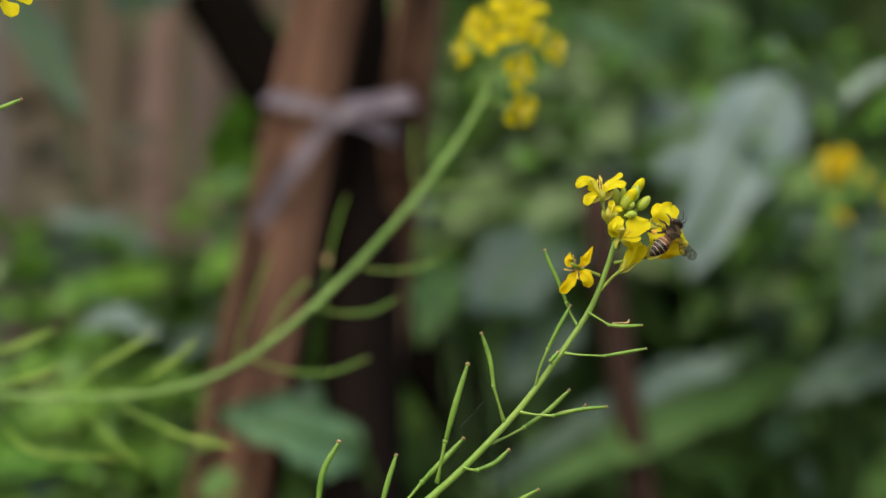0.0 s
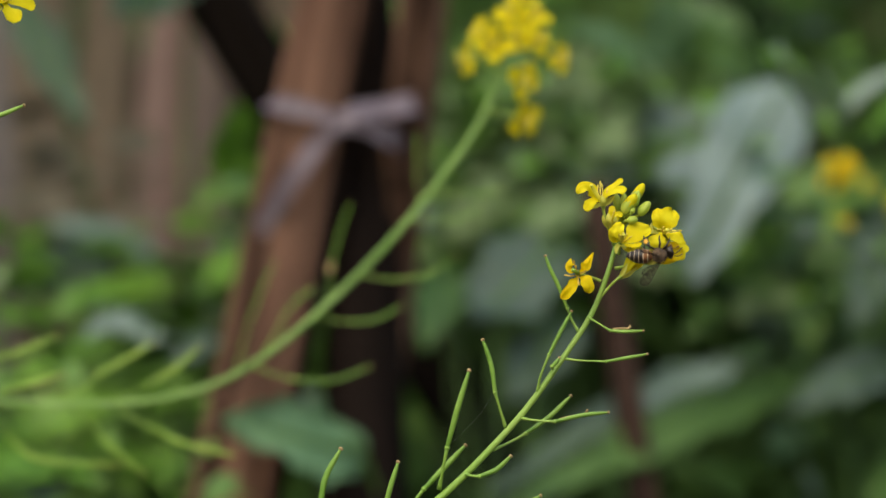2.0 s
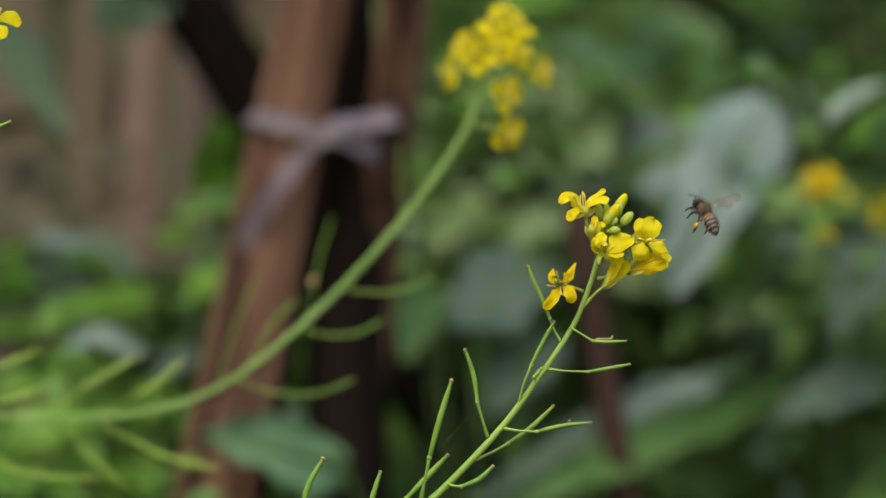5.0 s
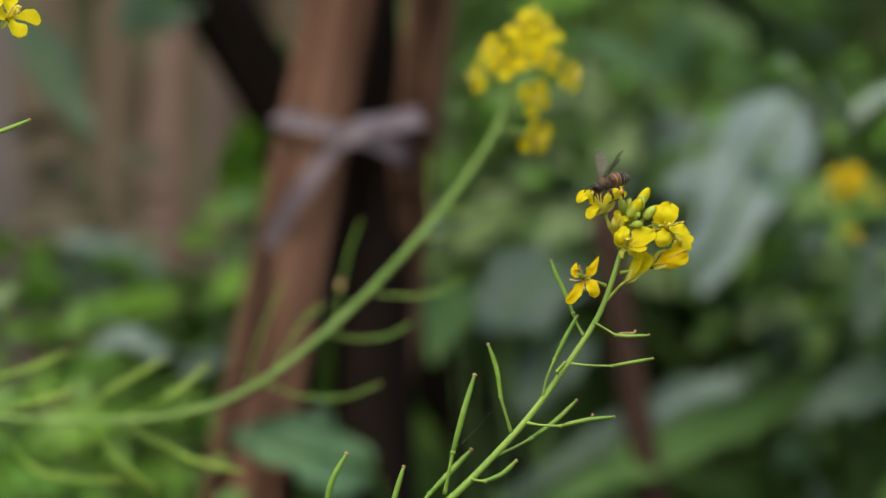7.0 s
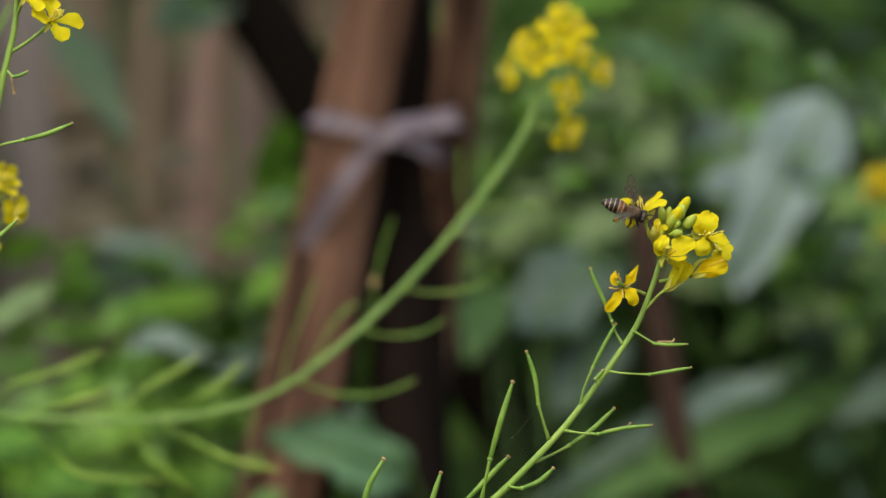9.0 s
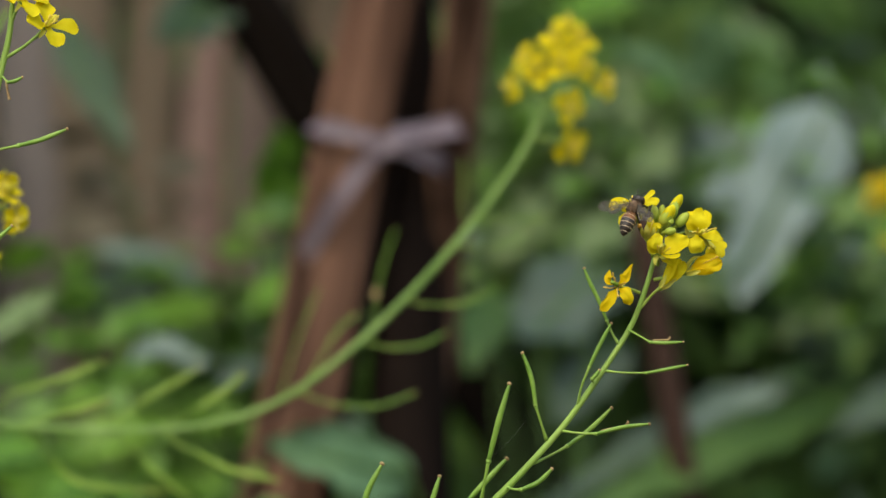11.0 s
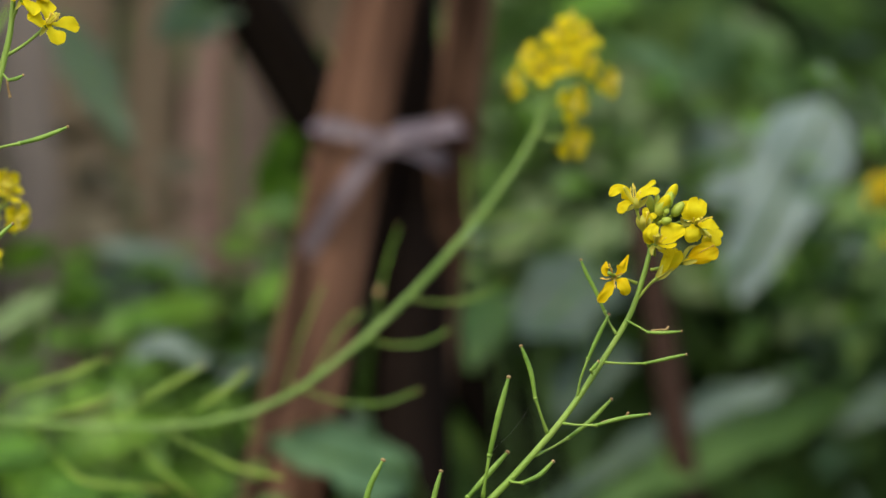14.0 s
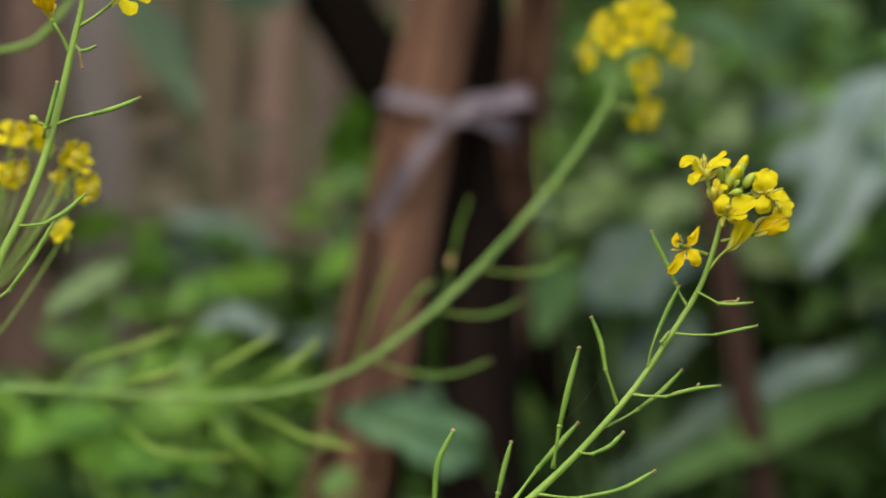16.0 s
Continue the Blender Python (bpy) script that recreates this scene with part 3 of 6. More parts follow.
def bark_on(thing, a, b, r0, r1, spans, mat, seed):
    """Strips of bark and knots on the side of a stick that looks towards the path."""
    a, b = Vector(a), Vector(b)
    t = basis(b - a)
    rnd = random.Random(seed)
    out = Vector((0, -1, 0))
    out = (out - (b - a) * (out.dot(b - a) / (b - a).length_squared)).normalized()
    side = out.cross(b - a).normalized()
    for u0, u1, where in spans:
        bm = bmesh.new()
        line = []
        for q in range(12):
            u = u0 + (u1 - u0) * q / 11
            r = r0 + (r1 - r0) * u
            an = where + 0.15 * noise.noise(Vector((q * 0.4, seed, where)))
            line.append(a.lerp(b, u) + (side * math.sin(an) + out * math.cos(an)) * r * 0.93)
        w = (r0 + r1) * 0.13
        add_tube(bm, line, (w * 0.3, w, w * 0.8, w, w * 0.3), 7, 0.1)
        part("bark_strip", bm, mat, thing)
        u = u0 + (u1 - u0) * rnd.uniform(0.3, 0.7)
        r = r0 + (r1 - r0) * u
        an = where + rnd.uniform(0.5, 0.9)
        bm = bmesh.new()
        add_ball(bm, a.lerp(b, u) + (side * math.sin(an) + out * math.cos(an)) * r * 0.9, (r * 0.35, r * 0.35, r * 0.55), t, 10, 7)
        part("knot", bm, mat, thing)


bark_on(stake, (-0.140, 1.02, 0.0), (0.047, 0.480, 1.6), 0.0085, 0.0115, ((0.55, 0.80, -0.5), (0.62, 0.86, 0.35)), BARK, 3)
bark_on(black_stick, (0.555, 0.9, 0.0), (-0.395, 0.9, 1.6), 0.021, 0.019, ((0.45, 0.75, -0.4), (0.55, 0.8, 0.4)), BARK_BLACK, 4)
bark_on(thin_stick, (0.231, 0.75, 0.0), (0.0675, 0.75, 1.032), 0.012, 0.0085, ((0.70, 0.97, -0.4), (0.75, 0.98, 0.5)), STICK, 5)


def build_tie():
    """A flat plastic tie wound round the posts and crossed over itself."""
    tie = tagged(new("post_tie"), "pale mauve-grey plastic tie knotted across the posts", "tie")
    tie.location = (-0.045, 0.64, 1.06)
    loc = Vector(tie.location)
    even = lambda u: 0.5 * (0.9 + 0.10 * math.sin(u * 9.0) + 0.06 * math.sin(u * 23.0))
    for k, (pts, width) in enumerate((
            (((-0.077, 0.668, 1.065), (-0.074, 0.642, 1.064), (-0.067, 0.633, 1.062), (-0.057, 0.632, 1.060), (-0.047, 0.634, 1.057), (-0.035, 0.640, 1.054), (-0.023, 0.648, 1.049), (-0.016, 0.668, 1.044)), 8.2),
            (((-0.086, 0.668, 1.003), (-0.082, 0.648, 1.009), (-0.073, 0.636, 1.022), (-0.063, 0.630, 1.036), (-0.053, 0.627, 1.049), (-0.042, 0.624, 1.058), (-0.033, 0.634, 1.062), (-0.023, 0.642, 1.064), (-0.013, 0.652, 1.066), (-0.009, 0.680, 1.066)), 8.8),
            (((-0.049, 0.623, 1.054), (-0.044, 0.620, 1.056), (-0.039, 0.621, 1.059), (-0.034, 0.626, 1.061)), 8.4))):
        bm = bmesh.new()
        ribbon(bm, curve_points([Vector(q) - loc for q in pts], 6), width * 0.001, (0.0, -1.0, 0.12), even, 0.0007, 0.12, 0.10, k + 2.0, 6)
        part("strap" if k < 2 else "knot", bm, TIE, tie)


build_tie()


def build_fence():
    """Rough upright planks standing behind the bed."""
    fence = tagged(new("plank_fence"), "old mauve-brown plank fence behind the bed", "fence")
    fence.location = (-0.5, 1.25, 0)
    rnd = random.Random(3)
    # widths in metres from the outer end towards the posts
    boards = ((0.07, PLANK), (0.06, PLANK_GREY), (0.075, PLANK), (0.06, PLANK_PINK), (0.07, PLANK), (0.055, PLANK_GREY), (0.07, PLANK), (0.065, PLANK_PINK), (0.07, PLANK), (0.06, PLANK_GREY), (0.07, PLANK), (0.065, PLANK_GREY), (0.055, PLANK_GREY), (0.042, PLANK_PINK), (0.034, PLANK_GREY), (0.034, PLANK_TAN), (0.030, PLANK_TAN), (0.030, PLANK_PINK), (0.028, PLANK), (0.026, PLANK_TAN))
    x = -0.085 - sum(w + 0.003 for w, _ in boards)
    for w, mat in boards:
        x, lean = x + w * 0.5 + 0.003, rnd.uniform(-0.02, 0.02)
        bm = bmesh.new()
        bmesh.ops.create_cube(bm, size=1, matrix=Matrix.Translation((x + 0.5, rnd.uniform(-0.012, 0.012), 0.85)) @ Matrix.Rotation(lean, 4, 'Y') @ Matrix.Diagonal((w, 0.02, 1.7 + rnd.uniform(-0.1, 0.1), 1)))
        bmesh.ops.subdivide_edges(bm, edges=[e for e in bm.edges if e.calc_length() > 1], cuts=30)
        for v in bm.verts:
            v.co.x += 0.010 * noise.noise(Vector((x * 9, v.co.z * 5, 2))) + 0.004 * noise.noise(Vector((v.co.x * 30, v.co.z * 17, 5)))
        bmesh.ops.bevel(bm, geom=bm.edges[:], offset=0.002, segments=1, affect='EDGES')
        part("plank", bm, mat, fence)
        x += w * 0.5
    for z in (0.45, 1.42):
        bm = bmesh.new()
        bmesh.ops.create_cube(bm, size=1, matrix=Matrix.Translation((-0.24, 0.045, z)) @ Matrix.Diagonal((1.14, 0.03, 0.06, 1)))
        part("rail", bm, BARK_DARK, fence)


build_fence()


# ---- leafy plants of the bed ----
def lyre_profile(u):
    """A lobed mustard leaf: narrow winged stalk, side lobe, broad rounded end."""
    us = (0.0, 0.15, 0.32, 0.44, 0.54, 0.60, 0.74, 0.88, 0.96, 1.0)
    ws = (0.26, 0.52, 0.62, 0.74, 0.92, 0.90, 1.0, 0.86, 0.52, 0.10)
    return 0.5 * float(np.interp(u, us, ws)) * (1 + 0.05 * math.sin(u * 47))


def add_leaf(plant, base, tip, width, mat, face=(0, -0.6, 0.8), bend=35, label="", seed=0, outline=None):
    """A broad leaf with a midrib on a stalk that runs back to the plant's stem."""
    o = Vector(plant.location)
    a, b = Vector(base) - o, Vector(tip) - o
    y = (b - a).normalized()
    z = Vector(face)
    z = (z - y * z.dot(y)).normalized()
    m = Matrix((y.cross(z), y, z)).transposed()
    bm = bmesh.new()
    L = (b - a).length
    r = radians(bend)
    m2 = m @ Matrix.Rotation(r / 2, 3, 'X')
    add_blade(bm, L * (r / 2) / math.sin(r / 2) if bend else L, width, outline or leaf_profile, r, 0.22, 0.0006, m2, a, 26, 12, 0.2, seed)
    leaf = part("leaf", bm, mat, plant, label)
    bm = bmesh.new()
    rib = [a + m2 @ Vector((0, L * math.sin(r * u) / r, -L * (1 - math.cos(r * u)) / r + 0.0004)) for u in (0, 0.2, 0.4, 0.6, 0.8, 0.95)]
    foot = Vector((0.01 * (seed % 3 - 1), 0.02, max(0.05, a.z - 0.25)))
    add_tube(bm, curve_points([foot, foot.lerp(a, 0.6) + Vector((0, 0, 0.03))] + rib, 5), [q * min(1.0, width * 22) for q in (0.0022, 0.002, 0.002, 0.002, 0.0015, 0.0006)], 7)
    part("midrib", bm, LEAF_MID, leaf, "green midrib and stalk")
    return leaf


def leafy_plant(label, x, y, height, leaves, seed):
    ob = tagged(new("leafy_plant"), label, "plant", "leafy plants of the bed")
    ob.location = (x, y, 0)
    bm = bmesh.new()
    add_tube(bm, curve_points([Vector((0, 0, -0.03)), Vector((0.01, 0, height * 0.5)), Vector((0, 0.01, height))], 8), (0.006, 0.0045, 0.002), 9, 0.04)
    part("stem", bm, LEAF_MID, ob)
    for i, (base, tip, width, mat, face, bend, *outline) in enumerate(leaves):
        add_leaf(ob, base, tip, width, mat, face, bend, seed=seed * 10 + i, outline=outline[0] if outline else None)
    return ob


leafy_plant("broad-leaved mustard plant with waxy grey-green lobed leaves", 0.20, 0.95, 0.98, (
    ((0.1125, 0.830, 0.9890), (0.1655, 0.880, 1.0850), 0.0465, LEAF_WAX, (0.15, -0.68, 0.72), 10, lyre_profile),
    ((0.1340, 0.880, 1.0370), (0.1018, 0.868, 1.0395), 0.0290, LEAF_WAX, (0.15, -0.68, 0.72), 8),
    ((0.162, 0.860, 0.953), (0.019, 0.720, 0.896), 0.0247, LEAF_TEAL, (-0.15, -0.6, 0.8), 14),
    ((0.135, 0.800, 0.948), (0.089, 0.770, 0.929), 0.0135, LEAF_BLOOM, (-0.1, -0.6, 0.8), 10),
    ((0.175, 0.840, 0.944), (0.024, 0.690, 0.888), 0.0226, LEAF_LONG, (0.15, -0.85, 0.5), 12),
    ((0.118, 1.020, 1.096), (0.110, 1.000, 1.134), 0.0275, LEAF_SEA, (0, -0.9, 0.4), 20),
    ((0.103, 0.950, 1.092), (0.060, 0.920, 1.114), 0.0145, LEAF_SEA, (0, -0.8, 0.6), 20),
    ((0.066, 0.850, 1.000), (0.017, 0.800, 0.969), 0.0291, LEAF_TEAL, (0, -0.7, 0.7), 15),
    ((0.059, 0.900, 1.030), (0.033, 0.860, 1.018), 0.0136, LEAF_PALE, (0, -0.7, 0.7), 20)), 1)
leafy_plant("broad-leaved mustard plant with drooping leaves", 0.36, 1.0, 0.95, (
    ((0.168, 0.740, 1.057), (0.145, 0.700, 1.091), 0.0188, LEAF_FROST, (0, -0.62, 0.78), 14),
    ((0.180, 0.760, 1.058), (0.165, 0.720, 1.083), 0.0157, LEAF_FROST, (0.1, -0.65, 0.75), 14),
    ((0.177, 0.740, 1.060), (0.205, 0.720, 1.082), 0.0150, LEAF_FROST, (0.1, -0.6, 0.8), 16),
    ((0.185, 0.700, 1.050), (0.201, 0.690, 1.071), 0.0120, LEAF_BRIGHT, (0, -0.6, 0.8), 14),
    ((0.180, 0.720, 1.049), (0.173, 0.700, 1.072), 0.0110, LEAF_BRIGHT, (0, -0.6, 0.8), 14),
    ((0.186, 0.750, 1.046), (0.202, 0.720, 1.057), 0.0139, LEAF_SEA, (0.1, -0.6, 0.8), 16),
    ((0.166, 0.730, 1.051), (0.153, 0.710, 1.073), 0.0065, LEAF_BRIGHT, (0, -0.6, 0.8), 12),
    ((0.212, 0.800, 1.019), (0.186, 0.770, 0.968), 0.0299, LEAF_TEAL, (0.1, -0.85, 0.5), 20),
    ((0.216, 0.820, 0.951), (0.159, 0.790, 0.929), 0.0249, LEAF_TEAL, (0, -0.75, 0.66), 20),
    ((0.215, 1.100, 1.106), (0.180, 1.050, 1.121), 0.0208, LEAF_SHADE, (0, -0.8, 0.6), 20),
    ((0.188, 0.860, 1.003), (0.168, 0.830, 0.952), 0.0201, LEAF, (-0.1, -0.9, 0.35), 20),
    ((0.172, 0.840, 0.984), (0.150, 0.820, 0.974), 0.0106, LEAF_PALE, (0, -0.75, 0.66), 15),
    ((0.157, 0.880, 1.022), (0.132, 0.850, 1.011), 0.0140, LEAF, (0, -0.75, 0.66), 20),
    ((0.152, 0.870, 0.984), (0.136, 0.850, 0.967), 0.0124, LEAF_PALE, (0, -0.85, 0.5), 20),
    ((0.131, 0.900, 0.978), (0.117, 0.880, 0.959), 0.0137, LEAF, (0, -0.85, 0.5), 20),
    ((0.172, 0.900, 0.918), (0.154, 0.880, 0.900), 0.0169, LEAF_SEA, (0, -0.9, 0.4), 25),
    ((0.151, 0.880, 0.897), (0.106, 0.850, 0.888), 0.0162, LEAF, (0, -0.8, 0.6), 20),
    ((0.173, 0.820, 0.883), (0.166, 0.800, 0.900), 0.0095, LEAF_BLOOM, (0, -0.8, 0.6), 20),
    ((0.220, 0.860, 0.895), (0.199, 0.840, 0.880), 0.0188, LEAF, (0, -0.8, 0.6), 20),
    ((0.157, 1.000, 1.092), (0.128, 0.950, 1.099), 0.0171, LEAF_MID, (0, -0.8, 0.6), 25)), 2)
leafy_plant("young leafy plant in the shade of the posts", 0.02, 0.72, 0.9, (
    ((-0.035, 0.650, 0.913), (-0.092, 0.600, 0.931), 0.0353, LEAF_SEA, (0, -0.9, 0.4), 8),
    ((-0.042, 0.750, 0.936), (-0.043, 0.680, 0.885), 0.0162, LEAF_TEAL, (0.2, -0.75, 0.6), 15),
    ((0.063, 0.820, 1.0255), (0.038, 0.800, 1.0050), 0.0200, LEAF_PALE, (0, -0.7, 0.7), 15),
    ((0.034, 0.920, 1.0310), (0.001, 0.900, 1.0110), 0.0230, LEAF_PALE, (0, -0.7, 0.7), 15),
    ((0.002, 0.800, 0.992), (-0.009, 0.750, 0.959), 0.0236, LEAF_MID, (0.1, -0.7, 0.7), 25),
    ((0.050, 0.800, 1.003), (0.013, 0.750, 0.965), 0.0419, LEAF_TEAL, (0, -0.6, 0.8), 12),
    ((0.081, 0.900, 1.039), (0.051, 0.850, 1.045), 0.0220, LEAF, (0, -0.6, 0.8), 12),
    ((0.059, 0.800, 0.969), (0.030, 0.750, 0.936), 0.0314, LEAF_TEAL, (0, -0.6, 0.8), 12),
    ((-0.005, 0.800, 1.008), (-0.002, 0.780, 1.021), 0.0117, LEAF_BLOOM, (0, -0.7, 0.7), 10),
    ((-0.004, 0.900, 1.020), (-0.016, 0.900, 1.011), 0.0110, LEAF_BLOOM, (0, -0.6, 0.8), 15),
    ((0.068, 0.800, 1.057), (0.086, 0.780, 1.048), 0.0222, LEAF_PALE, (0, -0.9, 0.4), 20),
    ((0.022, 1.000, 1.041), (0.048, 0.900, 1.066), 0.0302, LEAF_PALE, (0, -0.8, 0.6), 30)), 3)
leafy_plant("low leafy plant with bright green leaves", -0.14, 0.9, 0.85, (
    ((-0.113, 0.760, 0.959), (-0.158, 0.700, 0.964), 0.0341, LEAF_FROST, (0, -0.55, 0.83), 14),
    ((-0.174, 0.520, 0.993), (-0.201, 0.480, 0.974), 0.0133, LEAF_PALE, (0, -0.6, 0.8), 14),
    ((-0.182, 0.620, 0.924), (-0.224, 0.560, 0.917), 0.0445, LEAF_BRIGHT, (0, -0.5, 0.85), 14),
    ((-0.152, 0.600, 0.911), (-0.189, 0.550, 0.906), 0.0348, LEAF_BRIGHT, (0, -0.5, 0.85), 14),
    ((-0.157, 0.580, 0.908), (-0.167, 0.560, 0.901), 0.0139, LEAF_TEAL, (0, -0.6, 0.8), 14),
    ((-0.084, 0.900, 1.030), (-0.112, 0.860, 1.025), 0.0218, LEAF_SEA, (0, -0.7, 0.7), 14),
    ((-0.095, 0.800, 0.953), (-0.120, 0.700, 0.951), 0.0153, LEAF_BLOOM, (0, -0.7, 0.7), 30),
    ((-0.099, 0.900, 1.014), (-0.114, 0.900, 1.004), 0.0137, LEAF_BLOOM, (0, -0.6, 0.8), 15),
    ((-0.099, 0.900, 1.030), (-0.101, 0.880, 1.074), 0.0314, LEAF_BRIGHT, (0, -0.9, 0.45), 12),
    ((-0.095, 0.900, 1.003), (-0.130, 0.850, 1.015), 0.0241, LEAF, (0, -0.75, 0.65), 20),
    ((-0.144, 0.900, 0.989), (-0.175, 0.850, 1.003), 0.0215, LEAF_MID, (0, -0.75, 0.65), 20),
    ((-0.182, 0.750, 0.878), (-0.217, 0.700, 0.911), 0.0332, LEAF_BRIGHT, (0, -0.6, 0.8), 20),
    ((-0.137, 0.800, 0.893), (-0.172, 0.750, 0.911), 0.0236, LEAF_BRIGHT, (0, -0.6, 0.8), 20),
    ((-0.189, 0.620, 0.881), (-0.238, 0.580, 0.909), 0.0400, LEAF, (0, -0.5, 0.85), 15),
    ((-0.157, 0.640, 0.885), (-0.199, 0.600, 0.905), 0.0259, LEAF, (0, -0.5, 0.85), 15),
    ((-0.079, 0.850, 0.998), (-0.111, 0.800, 0.987), 0.0249, LEAF_BRIGHT, (0, -0.6, 0.8), 15),
    ((-0.086, 0.900, 1.025), (-0.103, 0.850, 0.995), 0.0161, LEAF_PALE, (0, -0.7, 0.7), 15),
    ((-0.082, 1.000, 1.104), (-0.098, 0.950, 1.124), 0.0220, LEAF, (0, -0.8, 0.6), 12),
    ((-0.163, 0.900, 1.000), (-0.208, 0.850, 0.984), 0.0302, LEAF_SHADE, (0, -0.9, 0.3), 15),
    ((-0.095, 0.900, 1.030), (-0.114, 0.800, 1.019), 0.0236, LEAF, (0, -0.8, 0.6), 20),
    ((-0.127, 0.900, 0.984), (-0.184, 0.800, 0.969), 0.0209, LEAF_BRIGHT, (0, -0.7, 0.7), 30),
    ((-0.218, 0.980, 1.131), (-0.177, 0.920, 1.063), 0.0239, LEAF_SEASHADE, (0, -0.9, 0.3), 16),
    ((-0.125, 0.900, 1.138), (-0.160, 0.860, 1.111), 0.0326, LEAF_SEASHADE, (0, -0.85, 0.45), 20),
    ((-0.111, 0.900, 0.973), (-0.142, 0.800, 1.000), 0.0209, LEAF, (0, -0.8, 0.5), 20)), 4)


def bushy_plant(label, x, y, zs, spread, count, size, mats, seed):
    """A plant with leaves on every side of its stem, between the heights zs."""
    rnd = random.Random(seed)
    leaves = []
    for i in range(count):
        a = rnd.uniform(0, 6.28)
        z = rnd.uniform(*zs)
        r = spread * rnd.uniform(0.15, 1.0)
        base = Vector((x + math.cos(a) * r, y + math.sin(a) * r * 0.6, z))
        l = size * rnd.uniform(0.6, 1.3)
        tip = base + Vector((math.cos(a) * l, math.sin(a) * l * 0.8, l * rnd.uniform(-0.7, 0.5)))
        leaves.append((base, tip, l * rnd.uniform(0.4, 0.62), rnd.choice(mats), (rnd.uniform(-0.4, 0.4), -0.5, rnd.uniform(0.3, 0.9)), rnd.uniform(15, 55)))
    return leafy_plant(label, x, y, zs[1], leaves, seed)


for args in (("bushy green plant at the foot of the fence", -0.30, 0.98, (0.72, 0.98), 0.09, 26, 0.07, (LEAF, LEAF_BRIGHT, LEAF_BRIGHT, LEAF_BLOOM), 51),
             ("bushy bright green plant beside the posts", -0.125, 0.94, (0.84, 1.0), 0.05, 24, 0.065, (LEAF, LEAF_BRIGHT, LEAF_BLOOM), 52),
             ("bushy bright green plant near the fence", -0.15, 0.80, (0.80, 0.895), 0.06, 22, 0.07, (LEAF, LEAF_BRIGHT, LEAF), 53),
             ("leafy olive-green plant behind the posts", 0.09, 1.20, (0.85, 1.22), 0.08, 30, 0.05, (LEAF, LEAF_PALE, LEAF_MID), 54),
             ("leafy olive-green plant close behind the posts", 0.015, 1.12, (0.95, 1.2), 0.05, 26, 0.055, (LEAF_PALE, LEAF_BRIGHT, LEAF), 59),
             ("leafy olive-green plant with small leaves", 0.10, 1.05, (0.92, 1.12), 0.06, 26, 0.05, (LEAF_PALE, LEAF_BRIGHT, LEAF), 60),
             ("low bright green plant at the edge of the bed", -0.21, 0.70, (0.84, 0.925), 0.05, 22, 0.06, (LEAF_BRIGHT, LEAF, LEAF_MID), 61),
             ("low bright green plant in front of the fence", -0.17, 0.88, (0.86, 0.945), 0.06, 26, 0.055, (LEAF_BRIGHT, LEAF, LEAF_MID), 62),
             ("low bright green plant between fence and posts", -0.25, 0.86, (0.82, 0.935), 0.06, 26, 0.06, (LEAF_BRIGHT, LEAF, LEAF_MID), 63),
             ("leafy plant with soft green leaves behind the flowers", 0.045, 0.98, (0.97, 1.06), 0.045, 28, 0.05, (LEAF_BRIGHT, LEAF_BLOOM, LEAF_PALE), 64),
             ("leafy plant with soft green leaves beneath the broad leaves", 0.20, 1.05, (0.92, 1.02), 0.07, 26, 0.055, (LEAF_BRIGHT, LEAF_MID, LEAF_DARK), 65),
             ("leafy plant with mixed green leaves high in the bed", 0.075, 1.0, (1.02, 1.11), 0.045, 30, 0.032, (LEAF_PALE, LEAF, LEAF_BRIGHT), 66),
             ("leafy plant with mixed green leaves under the waxy leaf", 0.150, 1.0, (0.95, 1.02), 0.05, 24, 0.05, (LEAF, LEAF_MID, LEAF_DARK), 67),
             ("leafy plant with dull green leaves", 0.04, 1.05, (0.78, 1.02), 0.07, 20, 0.06, (LEAF_MID, LEAF_TEAL, LEAF_DARK), 55),
             ("tangled leafy plant under the broad leaves", 0.27, 1.15, (0.80, 1.1), 0.10, 30, 0.055, (LEAF_MID, LEAF_BRIGHT, LEAF_DARK, LEAF_DARK), 56),
             ("leafy plant in the shade", 0.36, 1.1, (0.7, 0.95), 0.09, 18, 0.07, (LEAF, LEAF_BLOOM, LEAF_DARK), 57),
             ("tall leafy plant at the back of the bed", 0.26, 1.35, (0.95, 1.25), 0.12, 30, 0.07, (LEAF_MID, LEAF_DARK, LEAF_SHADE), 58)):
    bushy_plant(*args)


